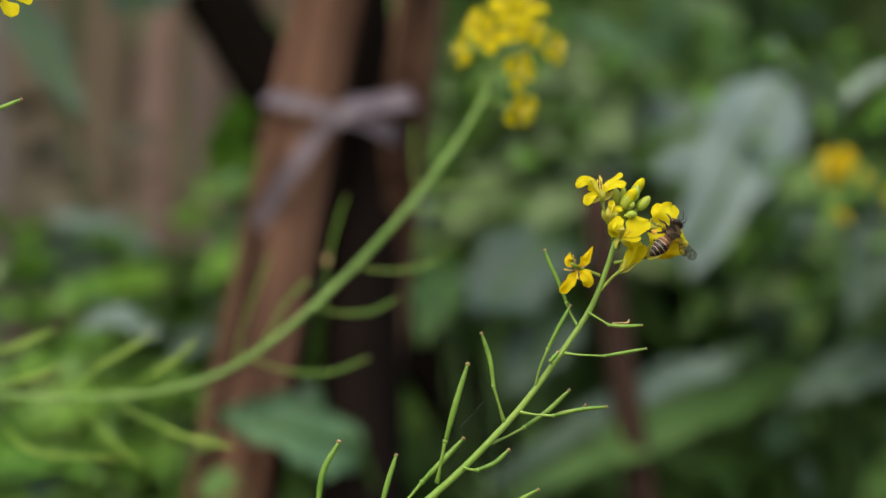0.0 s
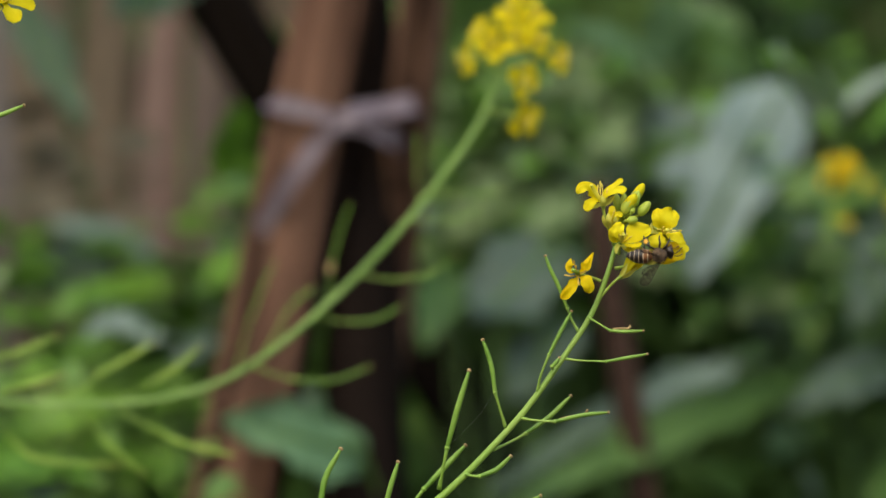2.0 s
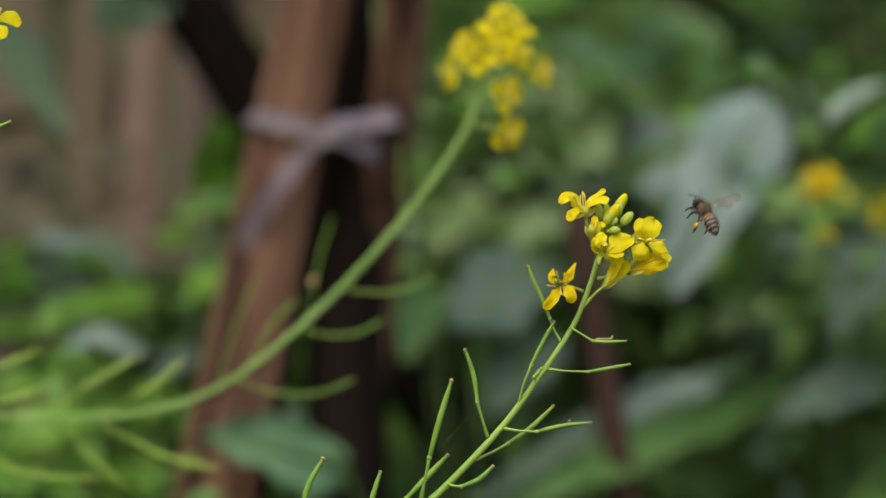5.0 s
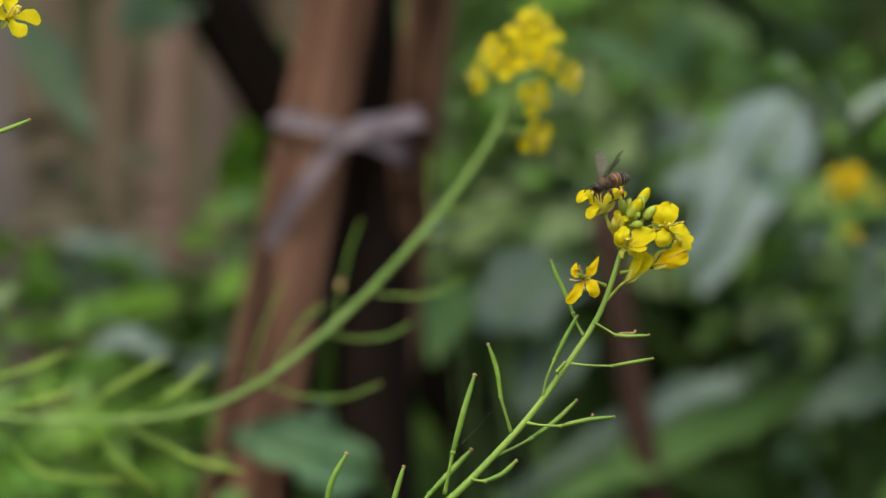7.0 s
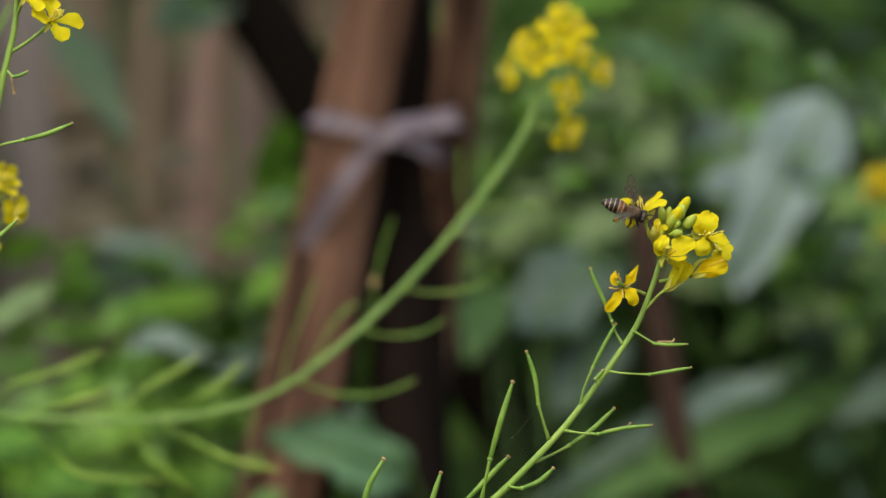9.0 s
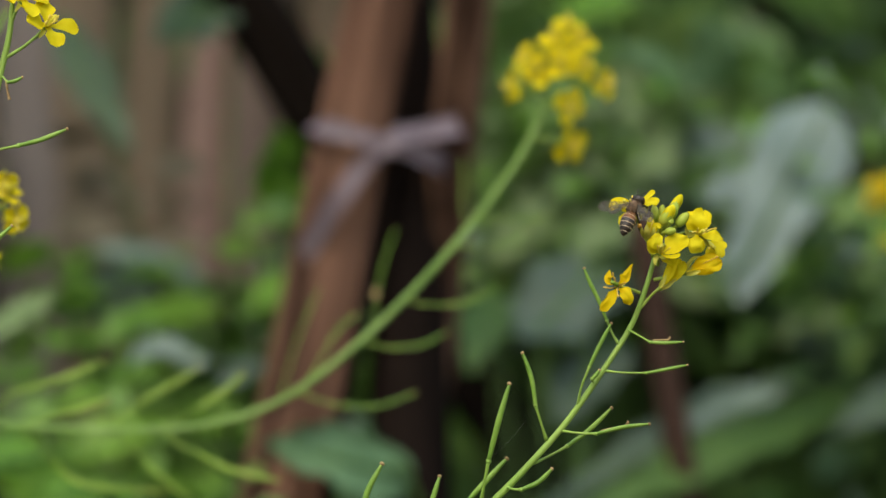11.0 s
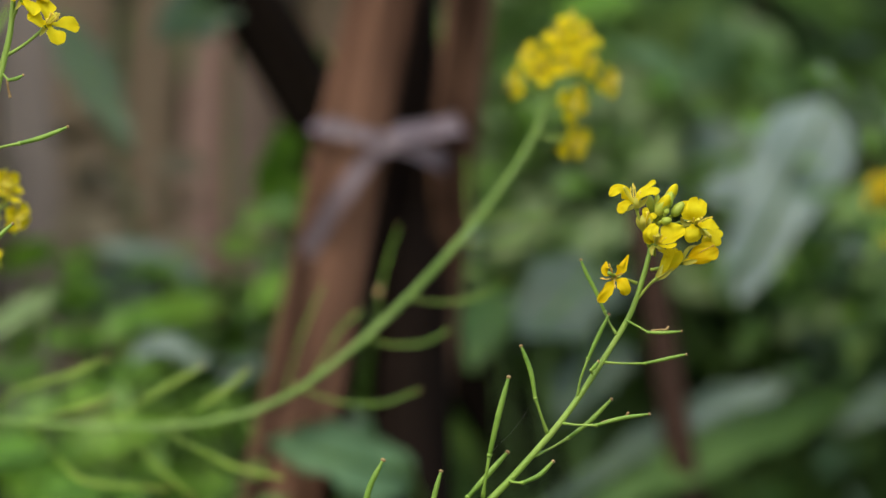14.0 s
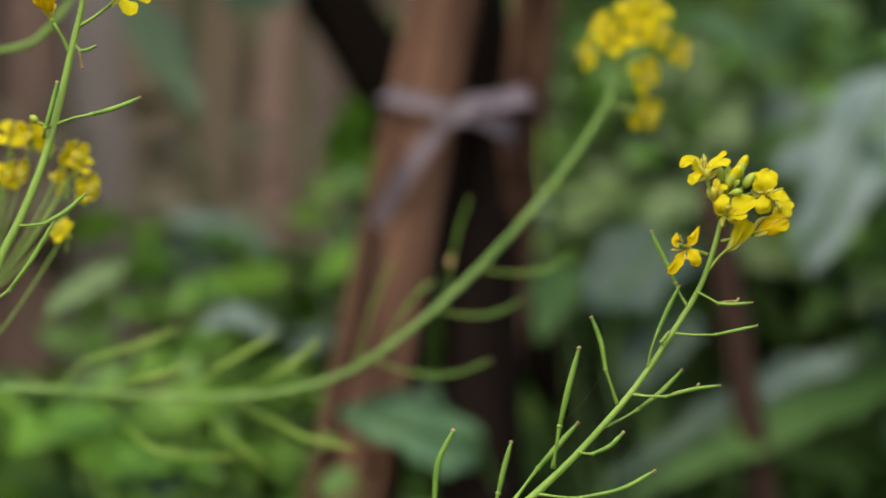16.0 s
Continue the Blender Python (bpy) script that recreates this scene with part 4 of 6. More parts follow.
def far_flowers(label, x, y, heads, seed, blooms=3, mat=STEM, petal=4.7, old=False):
    """A mustard plant far behind the focus."""
    ob = tagged(new("mustard_plant"), label, "flowering plant", "mustard plants")
    ob.location = (x, y, 0)
    rnd = random.Random(seed)
    tops = [Vector(head) - Vector(ob.location) for head in heads]
    crown = sum(tops, Vector()) / len(tops) + (Vector((-0.010, 0.0, -0.022)) if blooms > 1 else Vector((-0.022, 0.0, -0.045)))
    bm = bmesh.new()
    add_tube(bm, curve_points([Vector((0, 0, -0.03)), Vector((crown.x * 0.2, 0, crown.z * 0.5)), crown.lerp(Vector((0, 0, crown.z * 0.8)), 0.4), crown], 8), (0.0020, 0.0014, 0.0009, 0.0007), 8)
    part("stem", bm, mat, ob)
    for h in tops:
        bm = bmesh.new()
        add_tube(bm, curve_points([crown, crown.lerp(h, 0.5) + Vector((0, 0, -0.003)), h], 6), (0.0004, 0.0003, 0.0003), 7)
        part("branch", bm, STEM, ob)
        for i in range(blooms):
            d = Vector((rnd.uniform(-1, 1), rnd.uniform(-1, 0.3), rnd.uniform(-0.6, 1))).normalized()
            c = h + d * (0.006 if blooms > 1 else 0.001)
            p = (c.x * 1000, c.z * 1000, c.y * 1000)
            q = (h.x * 1000, h.z * 1000 - 6, h.y * 1000)
            make_flower(ob, p, d, rnd.uniform(0, 90), [(90 * k2 + rnd.uniform(-10, 10), rnd.uniform(50, 80), petal, petal * 0.94, 30) for k2 in range(4)], [q], old, 4, seed + i)
    return ob


far_flowers("mustard plant with orange-yellow flowers among the broad leaves", 0.27, 0.72, ((0.168, 0.620, 1.037), (0.171, 0.620, 1.032), (0.166, 0.620, 1.028), (0.168, 0.620, 1.021)), 31, 2, LEAF_MID, 5.0, True)
far_flowers("mustard plant with a few yellow flowers among the leaves", 0.31, 0.75, ((0.206, 0.750, 1.028), (0.209, 0.760, 1.021)), 41, 3, LEAF_MID)


# ---- mustard plant whose flower head is in focus ----
def build_front():
    p = plant_thing("slender mustard plant with yellow flowers, buds and green seed pods", -0.06, 0)
    make_stem(p, ((11.3, -0.9), (8.2, 259.7), (6.6, 573.7), (11.3, 809.2), (25.5, 909.7), (47.4, 926.2), (59.8, 937.4), (69.6, 947.7), (80.9, 961.1), (91.4, 976.8), (98.2, 988.2), (101.9, 998.4), (104.0, 1006.3), (105.2, 1011.5), (107.1, 1015.7)),
              (4.2, 4.0, 3.6, 2.8, 1.9, 1.2, 1.02, 0.94, 0.87, 0.80, 0.76, 0.72, 0.68, 0.55, 0.4))
    # flower at the top, petals swept back
    top_bloom = shaped_flower(p, (100.2, 1018.3, -3), ((105.5, 1010.2, 0), (102.8, 1011.4, -1), (101.4, 1013.8, -2), (100.5, 1016.4, -3)), (
        (((99.8, 1019.6, -3), (97.8, 1021.7, -4), (95.9, 1023.3, -5), (94.2, 1023.3, -6), (92.6, 1021.5, -6.5)), 4.0, (-0.3, -0.72, 0.6)),
        (((99.9, 1019.9, -2), (100.7, 1022.1, -2), (102.6, 1023.8, -2.5), (104.1, 1024.9, -3), (105.4, 1025.7, -3)), 3.2, (-0.3, -0.5, 0.8)),
        (((100.2, 1019.8, -5), (101.2, 1021.2, -6), (103.1, 1022.2, -7), (104.6, 1022.5, -7.5), (105.5, 1021.7, -8)), 3.6, (-0.1, -0.6, 0.78)),
        (((99.4, 1019.4, -5), (97.8, 1019.7, -6), (96.7, 1018.9, -7), (95.9, 1017.8, -7), (94.9, 1017, -7)), 3.4, (-0.5, -0.8, 0.35)),)
    , ((((99.7, 1018.6, -4), (98.1, 1017.8, -6), (96.7, 1017.3, -6)), 1.3, (0, -0.8, 0.6)), (((100.7, 1018.5, -4), (101.9, 1019.5, -4), (103.2, 1021.1, -4)), 1.5, (0.3, -0.9, 0.2)), (((100, 1018.3, -5), (99.8, 1019.5, -6), (99.5, 1021.1, -6)), 1.7, (0, -1, 0)), (((100.4, 1018.3, -1), (100.8, 1019.9, 0), (101.4, 1021.2, 0)), 1.4, (0, 1, 0.2)),)
    , (((99.6, 1020.2, -4), (99.2, 1022, -5), (99.1, 1024.5, -5)), ((99.7, 1020.2, -4), (99.9, 1021.9, -4), (99.6, 1023.9, -4)), ((99.4, 1020.2, -4), (98.6, 1021.9, -4), (98.5, 1023.5, -4)), ((100, 1020.2, -4), (100.9, 1021.4, -5), (101.1, 1022.5, -5)),), ((99.2, 1019.8, -5), (97.9, 1021.7, -6), (96.7, 1023.7, -7)), seed=1)
    # wide open flower with broad rounded petals
    wide_bloom = shaped_flower(p, (116.3, 1014.0, -1), ((106.2, 1010.2, 1), (109.6, 1013.2, 3), (113.5, 1014.6, 3)), (
        (((115.9, 1014.3, -3), (114.8, 1016.1, -4), (113.8, 1018.0, -4), (113.2, 1020.0, -2)), 4.2, (-0.25, -0.93, 0.25)),
        (((116.3, 1014.3, -3.5), (117.0, 1016.2, -5), (117.5, 1018.4, -4.5), (117.4, 1020.8, -2)), 5.3, (0.15, -0.95, 0.25)),
        (((115.8, 1013.8, -4.5), (115.6, 1012.2, -6.5), (116.1, 1010.7, -7), (116.7, 1009.0, -6)), 4.7, (-0.15, -0.85, 0.5)),
        (((116.8, 1013.8, -4.5), (118.5, 1013.7, -6.5), (120.5, 1013.3, -7), (122.7, 1012.6, -6)), 3.8, (0.1, -0.78, 0.62)),)
    , ((((115.7, 1014.0, -1), (113.6, 1014.2, -1), (112.7, 1015.8, 0)), 1.4, (-0.5, -0.85, 0.1)), (((115.9, 1013.7, 0), (114.4, 1012.7, 1), (113.7, 1011.4, 2)), 1.4, (-0.3, -0.9, -0.3)), (((116.5, 1013.7, 0), (118.2, 1011.9, 1), (119.5, 1010.7, 2)), 1.6, (0, -0.9, -0.4)),)
    , (((116.1, 1014.1, -5), (115.2, 1014.6, -7), (114.2, 1014.4, -9)), ((116.4, 1014.3, -5), (117.2, 1014.9, -7), (117.9, 1015.4, -8)), ((116.3, 1014.0, -5), (117.3, 1014.5, -8), (118.7, 1015.1, -9)), ((116.1, 1014.0, -5), (115.6, 1014.7, -8), (115.7, 1015.3, -9)), ((116.9, 1013.8, -5), (119.1, 1015.3, -3), (120.7, 1015.7, -3)),), ((116.3, 1014.0, -4), (116.6, 1014.4, -7), (117.0, 1014.9, -9)), seed=2)
    # flower behind it, turned aside
    low_bloom = shaped_flower(p, (119.0, 1011.9, 4), ((106.4, 1009.9, 2), (111.3, 1012.6, 5), (115.6, 1012.8, 6)), (
        (((119.3, 1011.8, 2), (120.9, 1011.0, 1), (122.1, 1009.7, 0), (122.5, 1007.6, -0.5)), 3.1, (0.3, -0.88, 0.3)),
        (((119.6, 1011.9, 4), (121.2, 1012.0, 4), (122.4, 1011.4, 3), (123.3, 1009.9, 2)), 3.1, (0.3, -0.7, 0.5)),
        (((119.3, 1011.5, 4), (119.9, 1010.1, 3), (120.5, 1008.8, 2), (121.2, 1007.7, 1.5)), 2.8, (-0.1, -0.9, 0.2)),)
    , ((((119.2, 1011.6, 5), (120.5, 1010.4, 5), (121.6, 1009.2, 5)), 1.4, (0, -1, 0)),)
    , (((119.3, 1011.8, 2), (119.7, 1010.8, 0), (119.2, 1010.2, -1)),), ((119.3, 1011.8, 2), (120.0, 1011.0, 0), (120.6, 1010.4, -1)), seed=6)
    # flower in the middle
    shaped_flower(p, (105.3, 1007.8, -6), ((105.1, 1005.2, -2), (105.1, 1006.6, -4)), (
        (((105.4, 1008.8, -8), (104.6, 1010.3, -9.5), (104.4, 1011.9, -9.5), (105.1, 1013.8, -8)), 3.3, (0.05, -0.9, 0.4)),
        (((104.9, 1008.6, -8), (103.6, 1008.7, -9), (102.6, 1009.8, -10), (102.5, 1011.3, -11), (103.3, 1012.6, -11)), 2.7, (-0.55, -0.8, 0.2)),
        (((105.8, 1008.5, -8), (107.6, 1009.3, -9), (109.6, 1010.6, -9), (111.4, 1011.8, -8), (113.1, 1013.1, -6)), 5.3, (0.05, -0.88, 0.45)),
        (((105.7, 1008.2, -9), (107.2, 1007.7, -10), (109.0, 1007.6, -11), (110.9, 1008.2, -10)), 1.7, (0.05, -0.6, 0.8)),)
    , ((((105.2, 1007.8, -6), (104.3, 1006.7, -8), (104.1, 1005.1, -8)), 1.3, (0, -0.9, 0.4)), (((105.5, 1007.8, -6), (106.2, 1007.1, -8), (107.0, 1007.0, -8)), 1.3, (0, -0.9, 0.4)), (((105.7, 1008.2, -5), (106.9, 1009.5, -5), (107.8, 1011.2, -5)), 1.3, (0, -0.9, 0.3)),)
    , (((105.5, 1008.6, -8), (105.5, 1009.9, -11), (105.6, 1010.8, -13)), ((105.2, 1008.6, -8), (104.6, 1009.7, -11), (104.5, 1010.4, -13)), ((105.7, 1008.6, -8), (106.4, 1009.6, -10), (106.7, 1010.5, -12)), ((105.4, 1008.6, -8), (105.1, 1009.4, -11), (105.1, 1010.1, -13)), ((105.7, 1008.5, -8), (106.8, 1009.0, -11), (107.7, 1009.8, -12)),), ((105.4, 1008.5, -8), (105.4, 1009.4, -11), (105.7, 1010.5, -13)), seed=3)
    # fading flower turned outwards on a long stalk
    shaped_flower(p, (113.2, 1003.2, -1), ((104.2, 1001.1, 0), (107.4, 1001.8, -1), (110.6, 1002.4, -1)), (
        (((113.3, 1003.4, -3), (115.7, 1004.4, -4), (118.1, 1005.4, -5), (120.6, 1005.7, -5), (122.7, 1006.4, -4)), 3.6, (0.05, -0.95, 0.1)),
        (((113.5, 1003.6, -1), (115.7, 1005.5, -2), (117.8, 1007.0, -3), (119.7, 1007.8, -3.5), (121.5, 1008.2, -3)), 3.1, (-0.1, -0.9, 0.4)),
        (((113.5, 1003.4, 0), (116.2, 1004.9, 1), (119.4, 1006.6, 2), (122.5, 1007.0, 2)), 2.8, (0, -0.9, 0.3)),
        (((113.4, 1003.3, -3), (116.0, 1003.7, -5), (118.8, 1003.9, -5), (121.6, 1004.8, -4)), 1.9, (0, -0.9, -0.35)),)
    , ((((113.0, 1003.4, -2), (113.7, 1005.5, -3), (114.9, 1007.1, -3), (116.7, 1007.9, -3)), 1.1, (-0.3, -0.9, 0.3)), (((113.1, 1003.1, -3), (114.7, 1003.5, -5), (116.8, 1003.8, -6)), 1.4, (0, -0.95, -0.2)),)
    , (((114.3, 1003.9, -3), (118.1, 1006.2, -5), (121.1, 1007.7, -6)),), ((113.5, 1003.4, -2), (115.9, 1004.9, -3), (117.9, 1006.1, -3)), seed=5, old=True)
    # closing flower on a rising stalk
    shaped_flower(p, (106.1, 998.9, -1), ((100.7, 993.3, 0), (102.7, 995.7, 0), (104.4, 997.6, -1)), (
        (((106.4, 999.3, -2), (107.5, 1001.7, -3), (108.6, 1004.4, -4), (109.3, 1007.3, -3.5)), 3.1, (-0.3, -0.85, 0.4)),
        (((106.7, 999.3, -2), (108.9, 1001.7, -2.5), (110.9, 1003.8, -3), (112.4, 1006.4, -3)), 3.0, (0.2, -0.9, 0.3)),
        (((106.6, 999.3, 0), (108.8, 1002.0, 0.5), (110.3, 1004.1, 0.5), (111.4, 1007.1, 0.5)), 2.8, (0, -0.9, 0.3)),
        (((109.3, 1004.1, -4), (108.2, 1005.6, -5), (106.8, 1006.5, -5.5), (106.0, 1007.5, -5)), 1.6, (-0.3, -0.7, 0.6)),)
    , ((((106.2, 998.8, -2), (107.9, 999.6, -3), (110.2, 1001.6, -3)), 1.4, (0.5, -0.8, -0.4)), (((105.9, 999.1, -2), (106.6, 1000.5, -3), (107.5, 1002.6, -3)), 1.3, (-0.4, -0.9, 0)),)
    , (((107.8, 1001.3, -1), (109.6, 1002.7, -1), (111.0, 1002.9, -1)),), ((106.4, 999.1, -1), (108.2, 1001.4, -1), (109.6, 1003.0, -1)), seed=7)
    # older flower with four spread petals
    shaped_flower(p, (94.0, 999.3, -2), ((100.3, 997.4, 0), (98.2, 998.2, -1), (95.9, 998.8, -2)), (
        (((93.7, 998.4, -4), (92.6, 996.9, -5.5), (91.3, 994.9, -6), (89.5, 992.1, -5)), 3.0, (0.1, -0.95, 0.25)),
        (((94.5, 998.4, -4), (95.8, 997.7, -5.5), (96.8, 996.0, -6), (97.1, 994.0, -5)), 3.5, (0.1, -0.95, 0.2)),
        (((93.5, 999.8, -4), (92.0, 1000.2, -5.5), (91.1, 1001.4, -6), (91.7, 1003.5, -5)), 3.0, (-0.1, -0.85, 0.5), pointed_limb),
        (((94.4, 999.8, -4), (95.6, 1000.7, -5), (96.6, 1001.8, -5), (97.9, 1005.3, -4)), 3.0, (0.3, -0.9, 0.25), pointed_limb),)
    , ((((94.0, 999.2, -2), (95.2, 999.7, -4), (96.4, 1000.1, -4)), 0.9, (0, -1, 0)),)
    , (((93.5, 998.8, -4), (92.0, 998.5, -6), (90.6, 998.7, -6)), ((93.6, 999.6, -4), (93.0, 1000.9, -6), (92.6, 1002.4, -7)), ((94.0, 998.7, -4), (93.9, 997.6, -7), (94.1, 996.5, -8)), ((94.3, 999.2, -4), (95.1, 999.7, -7), (95.7, 1000.0, -8)), ((93.8, 999.6, -4), (93.3, 1000.4, -7), (93.1, 1001.2, -8)),), ((94.1, 999.3, -3), (93.2, 999.8, -6), (92.4, 1000.2, -7)), seed=8, old=True)
    # half hidden flower below the top, barely open
    shaped_flower(p, (102.1, 1012.3, -4), ((103.7, 1007.5, 0), (102.9, 1009.8, -2), (102.4, 1011.2, -3)), (
        (((102.1, 1012.6, -4), (102.5, 1014.8, -5), (102.7, 1016.7, -5.5), (102.4, 1018.4, -5)), 2.2, (-0.1, -0.9, 0.3)),
        (((102.4, 1012.6, -4), (103.4, 1014.3, -5.5), (104.4, 1015.8, -6), (105.2, 1015.3, -6.5)), 1.9, (0.3, -0.85, 0.4)),)
    , ((((102.0, 1012.3, -4), (100.8, 1013.9, -5.5), (100.1, 1015.6, -6)), 1.3, (-0.5, -0.85, 0)), (((102.1, 1012.3, -5), (101.8, 1014.3, -7), (101.6, 1016.3, -7)), 1.6, (-0.1, -1, 0)), (((102.4, 1012.3, -4.5), (103.2, 1014.0, -6.5), (103.6, 1015.6, -7)), 1.4, (0.3, -0.95, 0)),)
    , (((102.2, 1012.9, -5), (102.7, 1015.3, -6), (103.2, 1016.8, -6)),), ((102.3, 1012.7, -4), (102.5, 1014.8, -4), (102.8, 1016.4, -4)), seed=4)
    top = (105.5, 1011.8)
    make_bud(p, (108.1, 1019.2, -1), (111.1, 1024.5, -1), 1.4, (top, (106.7, 1017.0, 0)), True)
    make_bud(p, (105.7, 1016.5, -5), (108.8, 1021.4, -6), 1.65, (top, (105.4, 1014.3, -2)), True)
    make_bud(p, (104.6, 1017.1, 0), (103.7, 1021.9, 0), 1.2, (top, (105.0, 1015.2, -1)), False)
    make_bud(p, (105.7, 1018.6, -4), (106.0, 1021.9, -4), 0.95, (top, (105.4, 1015.5, -2)), False)
    make_bud(p, (109.0, 1018.3, -3), (110.0, 1022.6, -3), 0.95, (top, (107.0, 1015.9, -1)), False)
    make_bud(p, (110.1, 1016.1, -4), (113.1, 1019.8, -4), 1.4, (top, (107.3, 1014.5, -1)), False)
    make_bud(p, (106.9, 1014.4, -8), (109.6, 1014.8, -9), 1.15, (top, (105.8, 1013.7, -2)), False)
    make_bud(p, (108.0, 1016.5, -6), (108.7, 1018.1, -6), 0.8, (top, (106.7, 1015.3, -2)), False)
    make_pod(p, ((94.7, 983.2), (92.8, 986.3)), ((91.4, 989.5,-1), (88.6, 995.8,-1), (86.4, 1000.0,-1), (84.8, 1003.8,-1)), 0.55, seed=1)
    make_pod(p, ((83.9, 965.8), (84.6, 970.6,-2)), ((86.7, 976.5,-3), (89.5, 982.7,-3), (92.5, 988.7,-3)), 0.55, seed=2)
    make_pod(p, ((97.1, 987.3), (100.2, 985.6,-3)), ((103.3, 983.8,-4), (107.4, 983.7,-5), (112.4, 984.1,-5)), 0.48, True, seed=3)
    make_pod(p, ((91.1, 975.5), (96.1, 975.2,-3)), ((102.5, 975.2,-4), (108.4, 976.5,-5), (113.7, 977.7,-5)), 0.48, seed=4)
    make_pod(p, ((88.6, 971.9,-2), (87.9, 972.5,-2)), ((87.6, 973.3,-3), (88.6, 974.4,-3), (89.5, 975.7,-3)), 0.55, seed=5)
    make_pod(p, ((75.4, 955.9), (73.7, 960.8,-2)), ((72.1, 965.6,-3), (71.1, 971.7,-3), (69.9, 975.7,-3), (68.2, 979.9,-3)), 0.62, seed=6)
    make_pod(p, ((72.2, 949.6), (76.5, 951.5,3)), ((81.2, 954.2,4), (87.5, 959.0,5), (93.3, 965.0,5)), 0.62, seed=7)
    make_pod(p, ((79.5, 958.6), (83.5, 958.2,-3)), ((89.0, 958.1,-4), (96.1, 960.1,-5), (103.5, 961.2,-5)), 0.55, True, seed=8)
    make_pod(p, ((64.4, 942.7), (66.3, 942.2,-2)), ((68.6, 942.1,-3), (73.3, 944.3,-3), (77.0, 948.0,-3)), 0.63, seed=9)
    make_pod(p, ((57.6, 938.0), (58.4, 943.5,-2)), ((59.4, 949.8,-3), (61.9, 960.8,-4), (64.7, 971.3,-4)), 0.75, seed=10)
    make_pod(p, ((45.9, 927.8), (49.8, 933.0,4)), ((53.4, 937.7,5), (59.2, 944.3,5), (64.4, 950.2,5)), 0.75, seed=11)
    make_pod(p, ((52.5, 930.9), (60.0, 930.1,-3)), ((65.5, 930.0,-4), (76.5, 932.5,-5), (85.6, 937.5,-5)), 0.62, seed=12)
    make_pod(p, ((25.1, 909.7), (24.7, 919.1,-2)), ((24.7, 928.6,-3), (25.8, 939.6,-3), (29.9, 948.3,-3)), 0.79, seed=13)
    make_pod(p, ((40.4, 923.1), (41.5, 927.8,2)), ((42.4, 930.9,2), (44.0, 938.0,2), (45.9, 945.0,2)), 0.70, seed=14)
    bm = bmesh.new()
    add_tube(bm, curve_points([mm((72.1, 965.6,-3)), mm((67.1, 958.1,-3)), mm((60.3, 950.9,-3))], 8), (0.000008, 0.000008), 4)
    part("silk_thread", bm, SILK, p, "single strand of spider silk between two pods")
    return p, ((top_bloom, mm((105.1, 1009.4))), (wide_bloom, mm((104.3, 1008.9))), (low_bloom, mm((104.6, 1007.7))))


